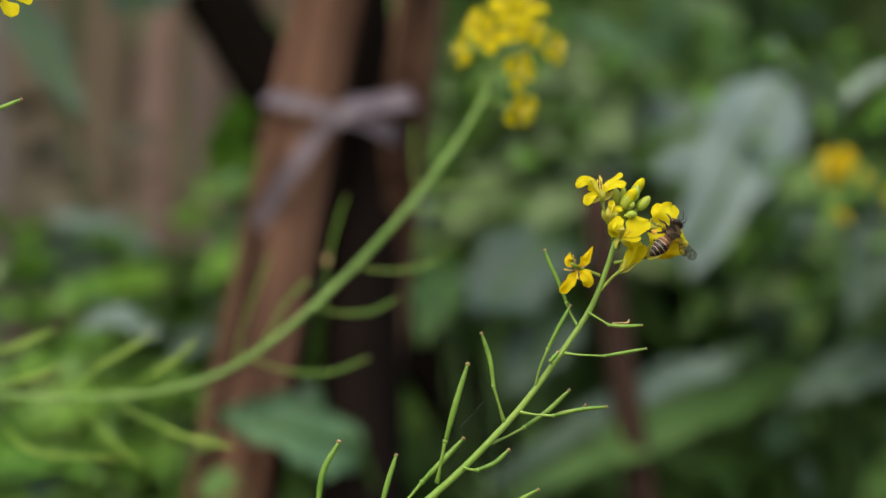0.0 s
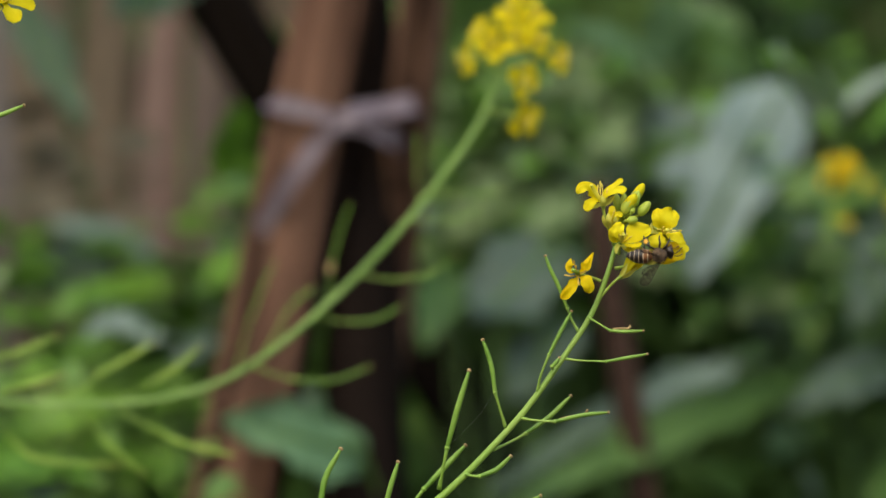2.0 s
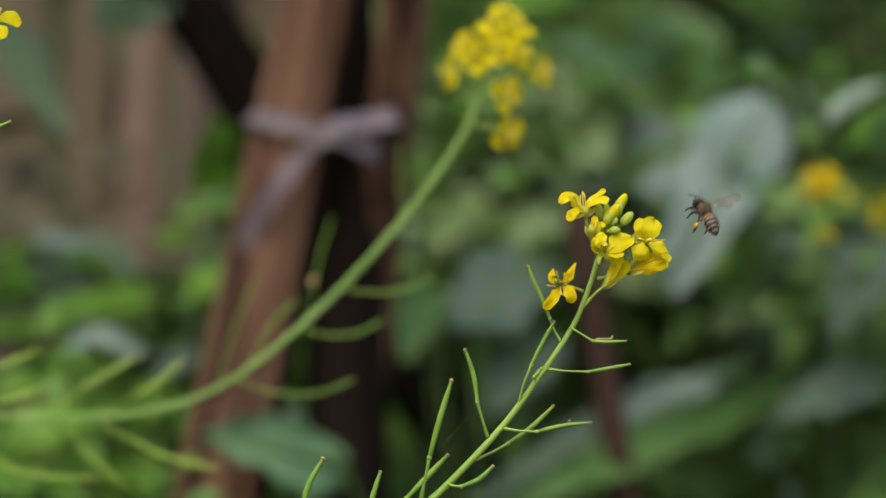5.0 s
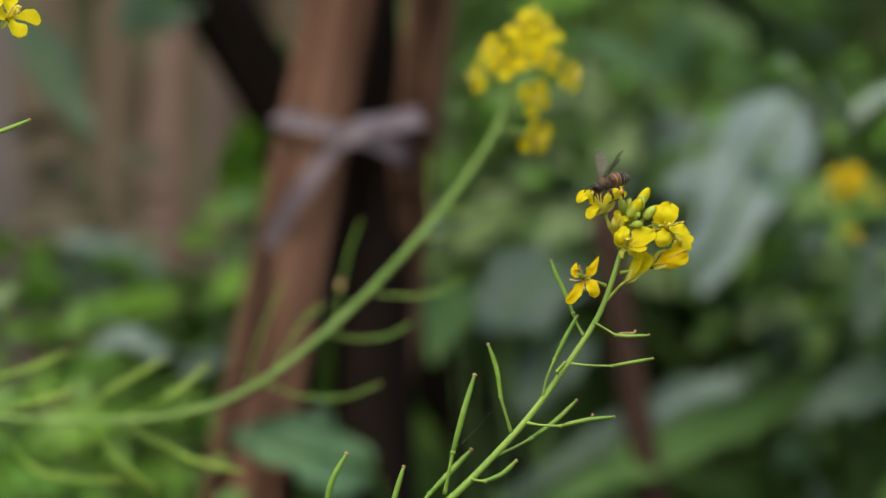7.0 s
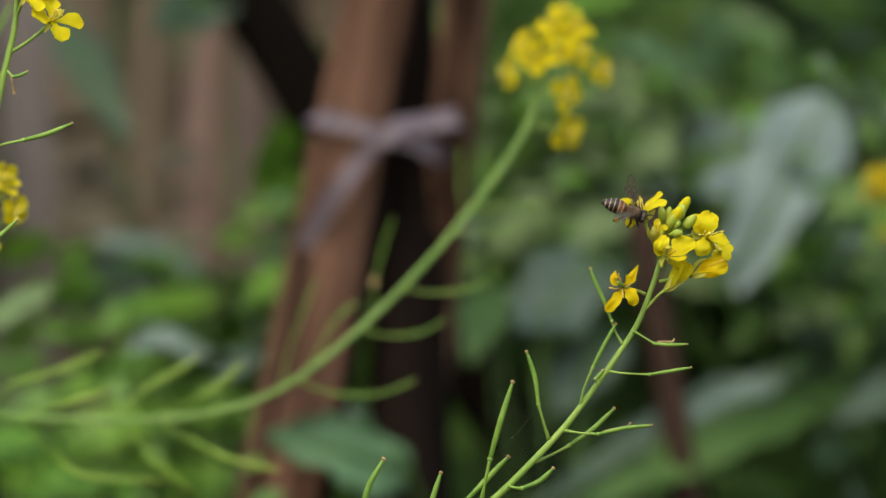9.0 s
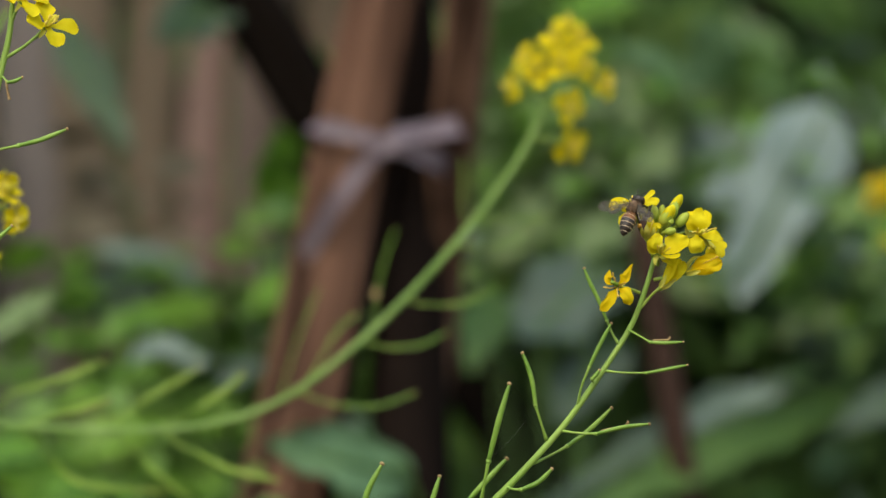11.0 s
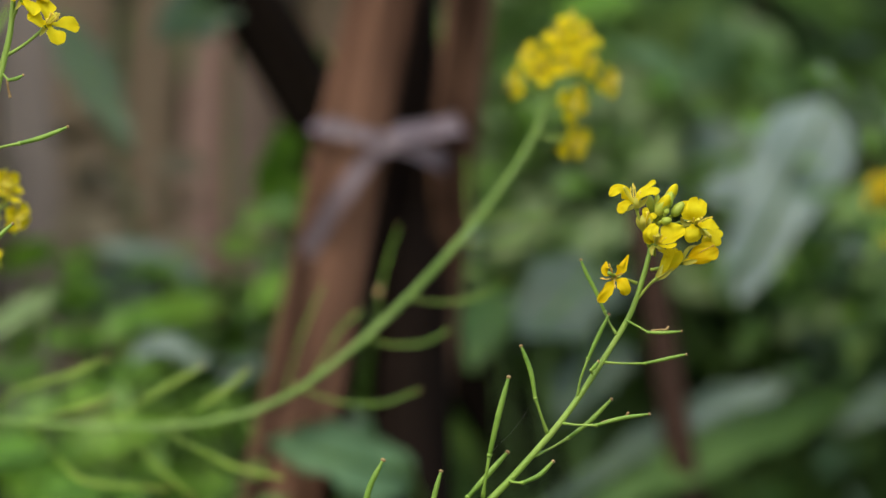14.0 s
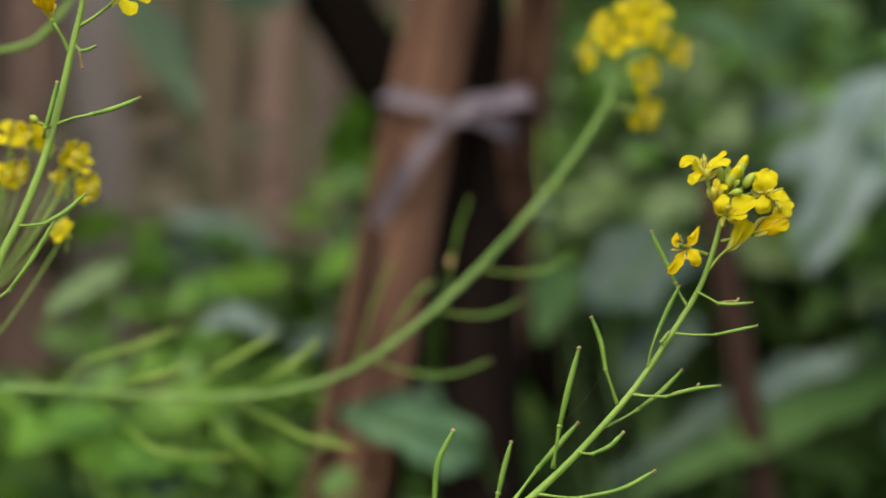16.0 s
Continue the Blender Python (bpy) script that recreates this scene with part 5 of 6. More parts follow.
# ---- second mustard plant, behind the focus ----
def build_rear():
    p = plant_thing("arching mustard plant with a dense yellow flower head and curved pods", -0.3638, 0.307)
    make_stem(p, ((0.2, 2.3), (4.0, 476.6), (19.1, 799.1), (68.5, 920.5), (144.4, 949.9), (201.3, 950.4), (229.7, 949.9), (258.2, 952.6), (280.9, 961.2), (303.7, 978.2), (326.9, 1000.8), (346.0, 1023.5), (359.7, 1043.1), (366.7, 1058.6), (369.4, 1068.5), (371.1, 1076.1)),
              (5.5, 5.0, 4.4, 3.2, 1.6, 1.08, 1.06, 1.06, 1.06, 1.10, 1.16, 1.18, 1.18, 1.15, 1.0, 0.85), mat=STEM_WAXY)
    rnd = random.Random(5)
    heads = (((357.2, 1066.2,-6), (-0.9, -0.4, 0.1), (368.2, 1062.8)), ((362.1, 1075.1,-4), (-0.7, -0.6, 0.4), (369.2, 1068.5)), ((365.9, 1071.1,-8), (-0.4, -0.9, 0.2), (369.0, 1067.5)), ((371.1, 1081.4,-2), (-0.2, -0.6, 0.8), (370.7, 1074.2)),
             ((379.2, 1081.0,-2), (0.3, -0.6, 0.8), (370.7, 1074.2)), ((373.0, 1073.8,-9), (0, -1, 0.2), (370.1, 1071.3)), ((379.6, 1073.2,-6), (0.6, -0.7, 0.2), (370.1, 1071.3)), ((386.6, 1067.3,-4), (0.8, -0.5, 0), (369.7, 1069.4)),
             ((375.4, 1086.5,2), (0, -0.4, 0.9), (370.9, 1076.1)), ((374.9, 1059.8,-6), (0.5, -0.8, -0.2), (366.7, 1060.9)), ((375.8, 1047.0,-3), (0.7, -0.7, -0.3), (361.6, 1049.9)))
    for i, (c, axis, foot) in enumerate(heads):
        size = 0.70 if i < 9 else 0.80
        make_flower(p, c, axis, rnd.uniform(0, 90), [(90 * k2 + rnd.uniform(-10, 10), rnd.uniform(66, 86), 8.2 * size, 7.6 * size, rnd.uniform(5, 25)) for k2 in range(4)], (foot,), False, 5, 50 + i)
    for i, (base, tip) in enumerate((((370.1, 1077.0), (372.4, 1082.7)), ((372.0, 1076.8), (376.7, 1081.4)), ((369.2, 1076.8), (367.3, 1081.8)))):
        make_bud(p, base, tip, 1.8, ((370.5, 1073.2),), True)
    pods = ((((178.6, 950.9), (183.2, 957.2)), ((189.8, 962.4), (205, 967.0), (219.7, 973.1))),
            (((188.1, 951.0), (195.7, 952.3)), ((201.3, 954.1), (210.8, 956.6), (221.4, 960.2))),
            (((216.6, 950.6), (225.1, 954.0)), ((231.7, 959.2), (241.1, 964.6), (250.9, 970.5))),
            (((239.4, 951.7), (246, 954.3)), ((252.6, 958.1), (260.1, 963.0), (267.2, 969.7))),
            (((282.8, 963.8), (290.4, 960.7)), ((297.1, 958.5), (311.3, 958.1), (324.6, 963.0))),
            (((305.6, 980.3), (312.2, 978.4)), ((317.9, 977.8), (326.5, 978.9), (335, 983.5))),
            (((319.8, 994.5), (326.5, 993.0)), ((334.1, 992.6), (343.5, 994.1), (353.4, 1000.2))),
            (((287.6, 967.0), (291.4, 973.6)), ((294.6, 980.3), (299, 985.4), (304.1, 989.2))),
            (((275.6, 959.4), (278.1, 969.8)), ((280.9, 979.3), (284.7, 988.8), (288.9, 998.3))),
            (((307.5, 981.2), (308.6, 988.8)), ((309, 996.0), (311.7, 1007.8), (315.5, 1019.2))),
            (((340.7, 1018.2), (339.8, 1024.9)), ((339.2, 1030.5), (339.4, 1038.1), (339.4, 1044.8))),
            (((238.4, 950.9), (245.2, 945.7)), ((250.9, 942.9), (262.4, 937.2), (279.5, 933.3))),
            (((190, 951.6), (196.7, 946.0)), ((202.5, 939.5), (213, 931.4), (239.7, 929.3))),
            (((222.3, 950.7), (227.1, 945.5)), ((231, 940.8), (236.8, 934.6), (247.3, 926.0))),
            (((344.5, 1022.6), (351.1, 1022.6)), ((355.9, 1022.6), (362.5, 1022.6), (369.2, 1023.7))),
            (((337.9, 1013.8), (345.4, 1012.5)), ((350.2, 1012.7), (356.8, 1014.4), (362.9, 1018.8))))
    deep = (0, 0, 15, 5, 15, 30, 20, 45, 90, 95, 90, 0, 5, 20, 60, 60)
    for i, (stalk, body) in enumerate(pods):
        make_pod(p, [(*q, deep[i]) for q in stalk], [(*q, deep[i]) for q in body], 0.72 if i in (0, 1, 2, 3, 11, 12, 13) else (0.36 if i in (8, 9, 10) else 0.52), seed=20 + i, mat=POD_PALE if i in (0, 1, 2, 3, 11, 12, 13) else POD)
    bm = bmesh.new()
    add_ball(bm, mm((309.0, 996.0,80)), (0.0013, 0.0013, 0.0020), None, 10, 8)
    part("withered_flower", bm, DRY, p, "pale withered flower on its stalk")
    for ob in p.children_recursive:
        ob.data.transform(Matrix.Scale(1.0393, 4))
    return p


# ---- third mustard plant, close to the plane of focus, at the edge of the bed ----
def build_edge():
    p = plant_thing("upright mustard plant with sparse flowers and thin pods", -0.19, 0)
    make_stem(p, ((10.5, -15.2), (-0.4, 408.7), (-2.0, 754.1), (10.5, 926.8), (24.7, 973.9), (34.1, 996.7), (39.6, 1007.7), (45.9, 1023.4), (50.6, 1040.7), (54.2, 1056.4), (56.6, 1066.6), (57.6, 1076.0), (58.0, 1082.3)),
              (4.0, 3.8, 3.2, 2.3, 1.6, 1.25, 1.2, 1.1, 1.05, 0.95, 0.85, 0.75, 0.45))
    make_flower(p, (67.4, 1069.6,-2), (0.5, -0.6, 0.5), 0, ((0, 70, 7.5, 6, 20), (90, 70, 7.0, 6, 20), (180, 74, 7.5, 6, 20), (262, 74, 9.0, 5, 15)), ((55.8, 1060.9), (60.5, 1063.7,-1), (64.7, 1066.9,-2)), seed=70)
    make_flower(p, (48.3, 1063.2,-2), (-0.3, -0.3, 0.9), 0, ((0, 20, 7.5, 5, 5), (90, 24, 7.5, 5, 5), (180, 18, 7.5, 5, 5), (270, 20, 7.5, 5, 5)), ((53.3, 1053.2), (51.7, 1056.9,-1), (50.0, 1060.0,-2)), True, 2, 71)
    make_flower(p, (60.5, 1076.8,-2), (0.4, -0.6, 0.7), 0, ((0, 66, 7.5, 6, 20), (90, 70, 7.5, 6, 20), (180, 74, 7.5, 6, 20), (270, 70, 7.5, 6, 20)), ((57.5, 1071.3), (58.9, 1074.4,-1)), seed=72)
    make_pod(p, ((54.5, 1055.9), (55.5, 1055.0,-1)), ((56.4, 1054.0,-2), (58.4, 1054.3,-2), (60.5, 1055.3,-2)), 0.5, seed=40)
    bm = bmesh.new()
    add_tube(bm, curve_points([mm((56.1, 1054.3,-2)), mm((56.4, 1051.7,-2)), mm((57.0, 1049.1,-2))], 4), (0.0004, 0.0003, 0.0005), 6)
    part("withered_stamen", bm, DRY, p, "dried brown stamen hanging from the stem")
    make_pod(p, ((49.5, 1033.6), (54.2, 1035.2,-3)), ((59.7, 1036.3,-4), (66.3, 1038.0,-5), (73.2, 1040.8,-5)), 0.62, seed=41)
    make_pod(p, ((46.0, 1030.1), (46.3, 1031.1,-2)), ((46.7, 1032.7,-3), (48.5, 1038.6,-3), (50.0, 1045.2,-3)), 0.62, seed=42)
    make_pod(p, ((38.8, 1005.5), (42.3, 1005.5,-3)), ((46.7, 1006.0,-4), (52.6, 1009.4,-4), (57.8, 1014.0,-4)), 0.62, seed=43)
    make_pod(p, ((27.8, 982.1), (31.9, 984.1,-2)), ((36.6, 987.4,-3), (43.5, 996.7,-4), (49.2, 1006.6,-4)), 0.62, seed=44)
    make_pod(p, ((-2.0, 754.1), (-17.7, 1002.2,140)), ((-8.0, 1061.4,210), (6.8, 1063.7,210), (17.9, 1066.9,210), (27.3, 1077.2,210), (33.0, 1087.8,210)), 1.0, seed=45)
    make_bud(p, (44.5, 1034.1,-3), (42.4, 1036.0,-3), 1.1, ((48.5, 1032.5), (46.7, 1033.3,-2)), False)
    return p


# ---- mustard flowers a little behind the edge plant ----
far_flowers("mustard plant with loose yellow flowers beside the fence", -0.28, 0.13, ((-0.1692, 0.130, 1.0347), (-0.1625, 0.130, 1.0359), (-0.1577, 0.130, 1.0341), (-0.1507, 0.130, 1.0306), (-0.1493, 0.130, 1.0246), (-0.1525, 0.130, 1.0215), (-0.1469, 0.130, 1.0191), (-0.1693, 0.130, 1.0244), (-0.1723, 0.130, 1.0213)), 81, 1, STEM, 5.0)
far_flowers("small mustard plant with single yellow flowers", -0.30, 0.13, ((-0.1526, 0.130, 1.0051), (-0.1785, 0.130, 1.0021)), 91, 1, STEM, 4.6)


# ---- honey bee ----
def build_bee():
    """Body along +y, back up +z, about twelve millimetres long."""
    bee = tagged(new("honey_bee"), "small honey bee with dark and pale banded abdomen", "insect")
    s = 0.00113

    def ball(name, c, size, mat, parent, turn=None, u=16, v=11, label=""):
        bm = bmesh.new()
        add_ball(bm, Vector(c) * s, [q * s for q in size], turn, u, v)
        return part(name, bm, mat, parent, label)

    thorax = ball("thorax", (0, 1.7, 0.2), (1.65, 1.9, 1.6), BEE_FUR, bee, label="furry brown thorax")
    rnd = random.Random(2)
    bm = bmesh.new()
    for _ in range(420):
        d = Vector((rnd.gauss(0, 1), rnd.gauss(0, 1), rnd.gauss(0, 1))).normalized()
        a = Vector((d.x * 1.7, 1.7 + d.y * 1.85, 0.2 + d.z * 1.6)) * s
        add_tube(bm, [a, a + (d + Vector((0, -0.4, 0))).normalized() * 0.55 * s], (0.05 * s, 0.012 * s), 3)
    part("fur", bm, BEE_FUR, thorax)
    head = ball("head", (0, 4.2, -0.5), (1.5, 0.95, 1.45), BEE_DARK, bee, Matrix.Rotation(radians(-25), 3, 'X'), label="dark head")
    for x in (-1, 1):
        ball("eye", (1.15 * x, 4.3, -0.35), (0.55, 0.72, 1.05), BEE_DARK, head, Matrix.Rotation(radians(-25), 3, 'X'), 12, 8)
        bm = bmesh.new()
        add_tube(bm, [Vector(q) * s for q in ((0.35 * x, 4.9, -0.1), (0.6 * x, 5.7, 0.5), (1.0 * x, 6.6, 0.1), (1.3 * x, 7.4, -0.6))], (0.12 * s, 0.14 * s, 0.12 * s), 6)
        part("antenna", bm, BEE_DARK, head)
    bm = bmesh.new()
    add_tube(bm, [Vector(q) * s for q in ((0, 4.8, -1.6), (0, 4.9, -2.4), (0, 4.6, -3.2))], (0.35 * s, 0.22 * s, 0.08 * s), 7)
    part("mouthparts", bm, BEE_AMBER, head)
    # abdomen: overlapping rings, amber in front, dark behind, pale bands of hair between
    abdomen = None
    profile = lambda u: 1.82 * (math.sin(math.pi * min(1, 0.14 + 0.83 * u ** 0.94)) ** 0.75)
    centre = lambda u: Vector((0, -0.1 - 6.2 * u, 0.1 - 0.9 * u * u)) * s
    for i in range(6):
        u0, u1 = i / 6, (i + 1) / 6
        bm = bmesh.new()
        line = [centre(u0 + (u1 - u0) * q) for q in (0, 0.25, 0.5, 0.75, 1.0)]
        add_tube(bm, line, [profile(u0 + (u1 - u0) * q) * s * (1 + 0.05 * q) for q in (0, 0.25, 0.5, 0.75, 1.0)], 18)
        mat = BEE_AMBER if i < 2 else (BEE_RING if i < 5 else BEE_DARK)
        if abdomen is None:
            abdomen = part("abdomen", bm, mat, bee, "banded abdomen, amber in front and dark behind")
        else:
            part("abdomen_ring", bm, mat, abdomen)
        if i:
            bm = bmesh.new()
            add_tube(bm, [centre(u0 - 0.002), centre(u0 + 0.009), centre(u0 + 0.02)], [profile(u0) * s * 1.05, profile(u0 + 0.009) * s * 1.065, profile(u0 + 0.02) * s * 1.02], 18)
            part("pale_band", bm, BEE_PALE, abdomen, "pale hairy band")
    # legs; the hind pair carries pollen
    for x in (-1, 1):
        for k2, (a, b, c, d) in enumerate((((0.7, 2.8, -1.1), (1.6, 3.9, -1.7), (1.7, 4.5, -3.0), (1.5, 4.7, -3.9)),
                                           ((0.9, 1.7, -1.2), (2.3, 2.1, -1.7), (2.5, 2.0, -3.2), (2.4, 2.4, -4.2)),
                                           ((0.9, 0.7, -1.2), (2.0, -0.6, -1.4), (2.1, -1.5, -3.3), (1.9, -1.6, -4.9)))):
            bm = bmesh.new()
            pts = [Vector((q[0] * x, q[1], q[2])) * s for q in (a, b, c, d)]
            add_tube(bm, curve_points(pts, 3), (0.26 * s, 0.3 * s, 0.22 * s, 0.3 * s if k2 == 2 else 0.16 * s, 0.09 * s), 7)
            leg = part("leg", bm, BEE_RING, bee)
            if k2 == 2:
                ball("pollen_load", (2.15 * x, -1.25, -2.7), (0.55, 0.6, 0.8), POLLEN, leg, None, 12, 8, "orange pollen load")
    wings = []
    for x in (-1, 1):
        bm = bmesh.new()
        prof = lambda u: 0.5 * (0.16 + 1.0 * u) * math.sqrt(max(0.02, 1 - max(0, (u - 0.7) / 0.305) ** 2.2))
        add_blade(bm, 8.3 * s, 2.9 * s, prof, radians(6), 0.05, 0.03 * s, Matrix.Identity(3), Vector((0, 0, 0)), 10, 6, 0.04, 3)
        m2 = Matrix.Rotation(radians(-14 * x), 3, 'Z')
        add_blade(bm, 6.2 * s, 2.3 * s, prof, radians(6), 0.05, 0.03 * s, m2, Vector((1.2 * s * x * -0.0, -0.1 * s, -0.08 * s)), 8, 5, 0.04, 4)
        wing = part("wing", bm, WING, bee, "smoky transparent wing")
        wing.location = (0.9 * s * x, 1.9 * s, 1.45 * s)
        wings.append(wing)
    return bee, wings


(FRONT, BLOOMS), REAR, EDGE = build_front(), build_rear(), build_edge()
BEE, WINGS = build_bee()


# ---- what moves: swaying plants, the bee and its wings ----
def wing_pose(x, sweep, lift):
    """sweep: degrees the wing points outwards from straight back; lift: degrees above level."""
    m = Matrix.Translation((0.00102 * x, 0.00215, 0.00164)) @ Matrix.Rotation(radians(180 + sweep * x), 4, 'Z') @ Matrix.Rotation(radians(lift), 4, 'X')
    return m @ Matrix.Rotation(radians(25 * x), 4, 'Y')


def nod(foot, angle):
    """A flower that leans by an angle round the foot of its stalk."""
    return Matrix.Translation(foot) @ Matrix.Rotation(radians(angle), 4, 'Y') @ Matrix.Translation(-Vector(foot))


def motions():
    # flowers that give way under the bee's weight
    sink = ((0.0, 12), (1.9, 12), (2.1, 11), (2.3, 2), (2.9, 1), (3.2, 4), (3.5, 9), (4.2, 12), (5.0, 11), (5.4, 0), (16.0, 0))
    for (bloom, foot), leans in zip(BLOOMS, (((0.0, 0), (6.0, 0), (6.4, -6), (11.3, -6), (12.2, 0), (16.0, 0)), sink, sink)):
        walk(bloom, [(t, nod(foot, a)) for t, a in leans])
    walk(FRONT, [
        (0, pose(-0.09793, 0, 0.00024, 0, 2.368, 0)),
        (0.5, pose(-0.09517, 0, -0.00017, 0, 2.192, 0)),
        (1, pose(-0.09218, 0, 0.00009, 0, 2.010, 0)),
        (1.5, pose(-0.09457, 0, -0.00010, 0, 2.169, 0)),
        (2, pose(-0.09251, 0, -0.00057, 0, 2.028, 0)),
        (2.2, pose(-0.09232, 0, -0.00032, 0, 2.028, 0)),
        (2.3, pose(-0.07148, 0, 0.00000, 0, 0.756, 0)),
        (2.4, pose(-0.04832, 0, 0.00036, 0, -0.658, 0)),
        (2.5, pose(-0.03442, 0, 0.00058, 0, -1.506, 0)),
        (2.6, pose(-0.04600, 0, 0.00040, 0, -0.799, 0)),
        (2.8, pose(-0.06163, 0, 0.00016, 0, 0.155, 0)),
        (3, pose(-0.07449, 0, 0.00301, 0, 0.873, 0)),
        (3.5, pose(-0.09166, 0, 0.00143, 0, 1.975, 0)),
        (4, pose(-0.09614, 0, 0.00067, 0, 2.232, 0)),
        (4.2, pose(-0.09567, 0, 0.00075, 0, 2.232, 0)),
        (6.3, pose(-0.09719, 0.0000, 0.00081, 0.000, 2.303, 0.000)),
        (6.5, pose(-0.09556, 0.0000, 0.00199, 0.000, 2.178, 0.000)),
        (7, pose(-0.09716, 0.0000, 0.00239, 0.000, 2.259, 0.000)),
        (7.5, pose(-0.09352, 0.0000, -0.00029, 0.000, 2.014, 0.000)),
        (8, pose(-0.09624, 0.0000, -0.00080, 0.000, 2.178, 0.000)),
        (8.5, pose(-0.10039, 0.0000, 0.00021, 0.000, 2.493, 0.000)),
        (9, pose(-0.10763, 0.0000, 0.00171, 0.000, 2.909, 0.000)),
        (9.2, pose(-0.09482, 0.0000, 0.00076, 0.000, 2.119, 0.000)),
        (11.3, pose(-0.08317, 0.0000, 0.00138, 0.000, 1.375, 0.000)),
        (11.5, pose(-0.06346, 0.0000, 0.00072, 0.000, 0.173, 0.000)),
        (12, pose(-0.06944, 0.0000, 0.00008, 0.000, 0.541, 0.000)),
        (12.5, pose(-0.06647, 0.0000, 0.00039, 0.000, 0.385, 0.000)),
        (13, pose(-0.06422, 0.0000, 0.00147, 0.000, 0.233, 0.000)),
        (13.5, pose(-0.06441, 0.0000, 0.00184, 0.000, 0.259, 0.000)),
        (14, pose(-0.06541, 0.0000, 0.00086, 0.000, 0.310, 0.000)),
        (14.5, pose(-0.06954, 0.0000, -0.00024, 0.000, 0.588, 0.000)),
        (15, pose(-0.06958, 0.0000, 0.00042, 0.000, 0.563, 0.000)),
        (15.5, pose(-0.06599, 0.0000, 0.00108, 0.000, 0.347, 0.000)),
        (16, pose(-0.06668, 0.0000, 0.00091, 0.000, 0.398, 0.000)),
    ])
    walk(REAR, [
        (0, pose(-0.36377, 0.307, -0.03934, 0, 0.000, 0)),
        (0.5, pose(-0.37624, 0.307, -0.03642, 0, 0.754, 0)),
        (1, pose(-0.36614, 0.307, -0.03879, 0, 0.144, 0)),
        (1.5, pose(-0.38146, 0.307, -0.03510, 0, 1.073, 0)),
        (2, pose(-0.37013, 0.307, -0.03814, 0, 0.362, 0)),
        (2.5, pose(-0.37330, 0.307, -0.03707, 0, 0.579, 0)),
        (3, pose(-0.37292, 0.307, -0.03707, 0, 0.568, 0)),
        (3.5, pose(-0.36662, 0.307, -0.03841, 0, 0.198, 0)),
        (4, pose(-0.37528, 0.307, -0.03654, 0, 0.706, 0)),
        (4.2, pose(-0.37528, 0.307, -0.03654, 0, 0.706, 0)),
        (6.3, pose(-0.36104, 0.307, -0.04016, 0, -0.178, 0)),
        (6.5, pose(-0.36104, 0.307, -0.04016, 0, -0.178, 0)),
        (7, pose(-0.37801, 0.307, -0.03616, 0, 0.849, 0)),
        (7.5, pose(-0.37843, 0.307, -0.03658, 0, 0.830, 0)),
        (8, pose(-0.37154, 0.307, -0.03828, 0, 0.408, 0)),
        (8.5, pose(-0.37192, 0.307, -0.03732, 0, 0.508, 0)),
        (9, pose(-0.36852, 0.307, -0.03846, 0, 0.269, 0)),
        (9.2, pose(-0.36852, 0.307, -0.03846, 0, 0.269, 0)),
        (11.3, pose(-0.37647, 0.307, -0.03695, 0, 0.725, 0)),
        (11.5, pose(-0.37647, 0.307, -0.03695, 0, 0.725, 0)),
        (12, pose(-0.37587, 0.307, -0.03695, 0, 0.699, 0)),
        (12.5, pose(-0.37474, 0.307, -0.03675, 0, 0.671, 0)),
        (13, pose(-0.37541, 0.307, -0.03658, 0, 0.711, 0)),
        (13.5, pose(-0.37660, 0.307, -0.03599, 0, 0.810, 0)),
        (14, pose(-0.37587, 0.307, -0.03650, 0, 0.737, 0)),
        (14.5, pose(-0.37647, 0.307, -0.03642, 0, 0.774, 0)),
        (15, pose(-0.37741, 0.307, -0.03612, 0, 0.832, 0)),
        (15.5, pose(-0.37657, 0.307, -0.03610, 0, 0.799, 0)),
        (16, pose(-0.37664, 0.307, -0.03596, 0, 0.813, 0)),
    ])
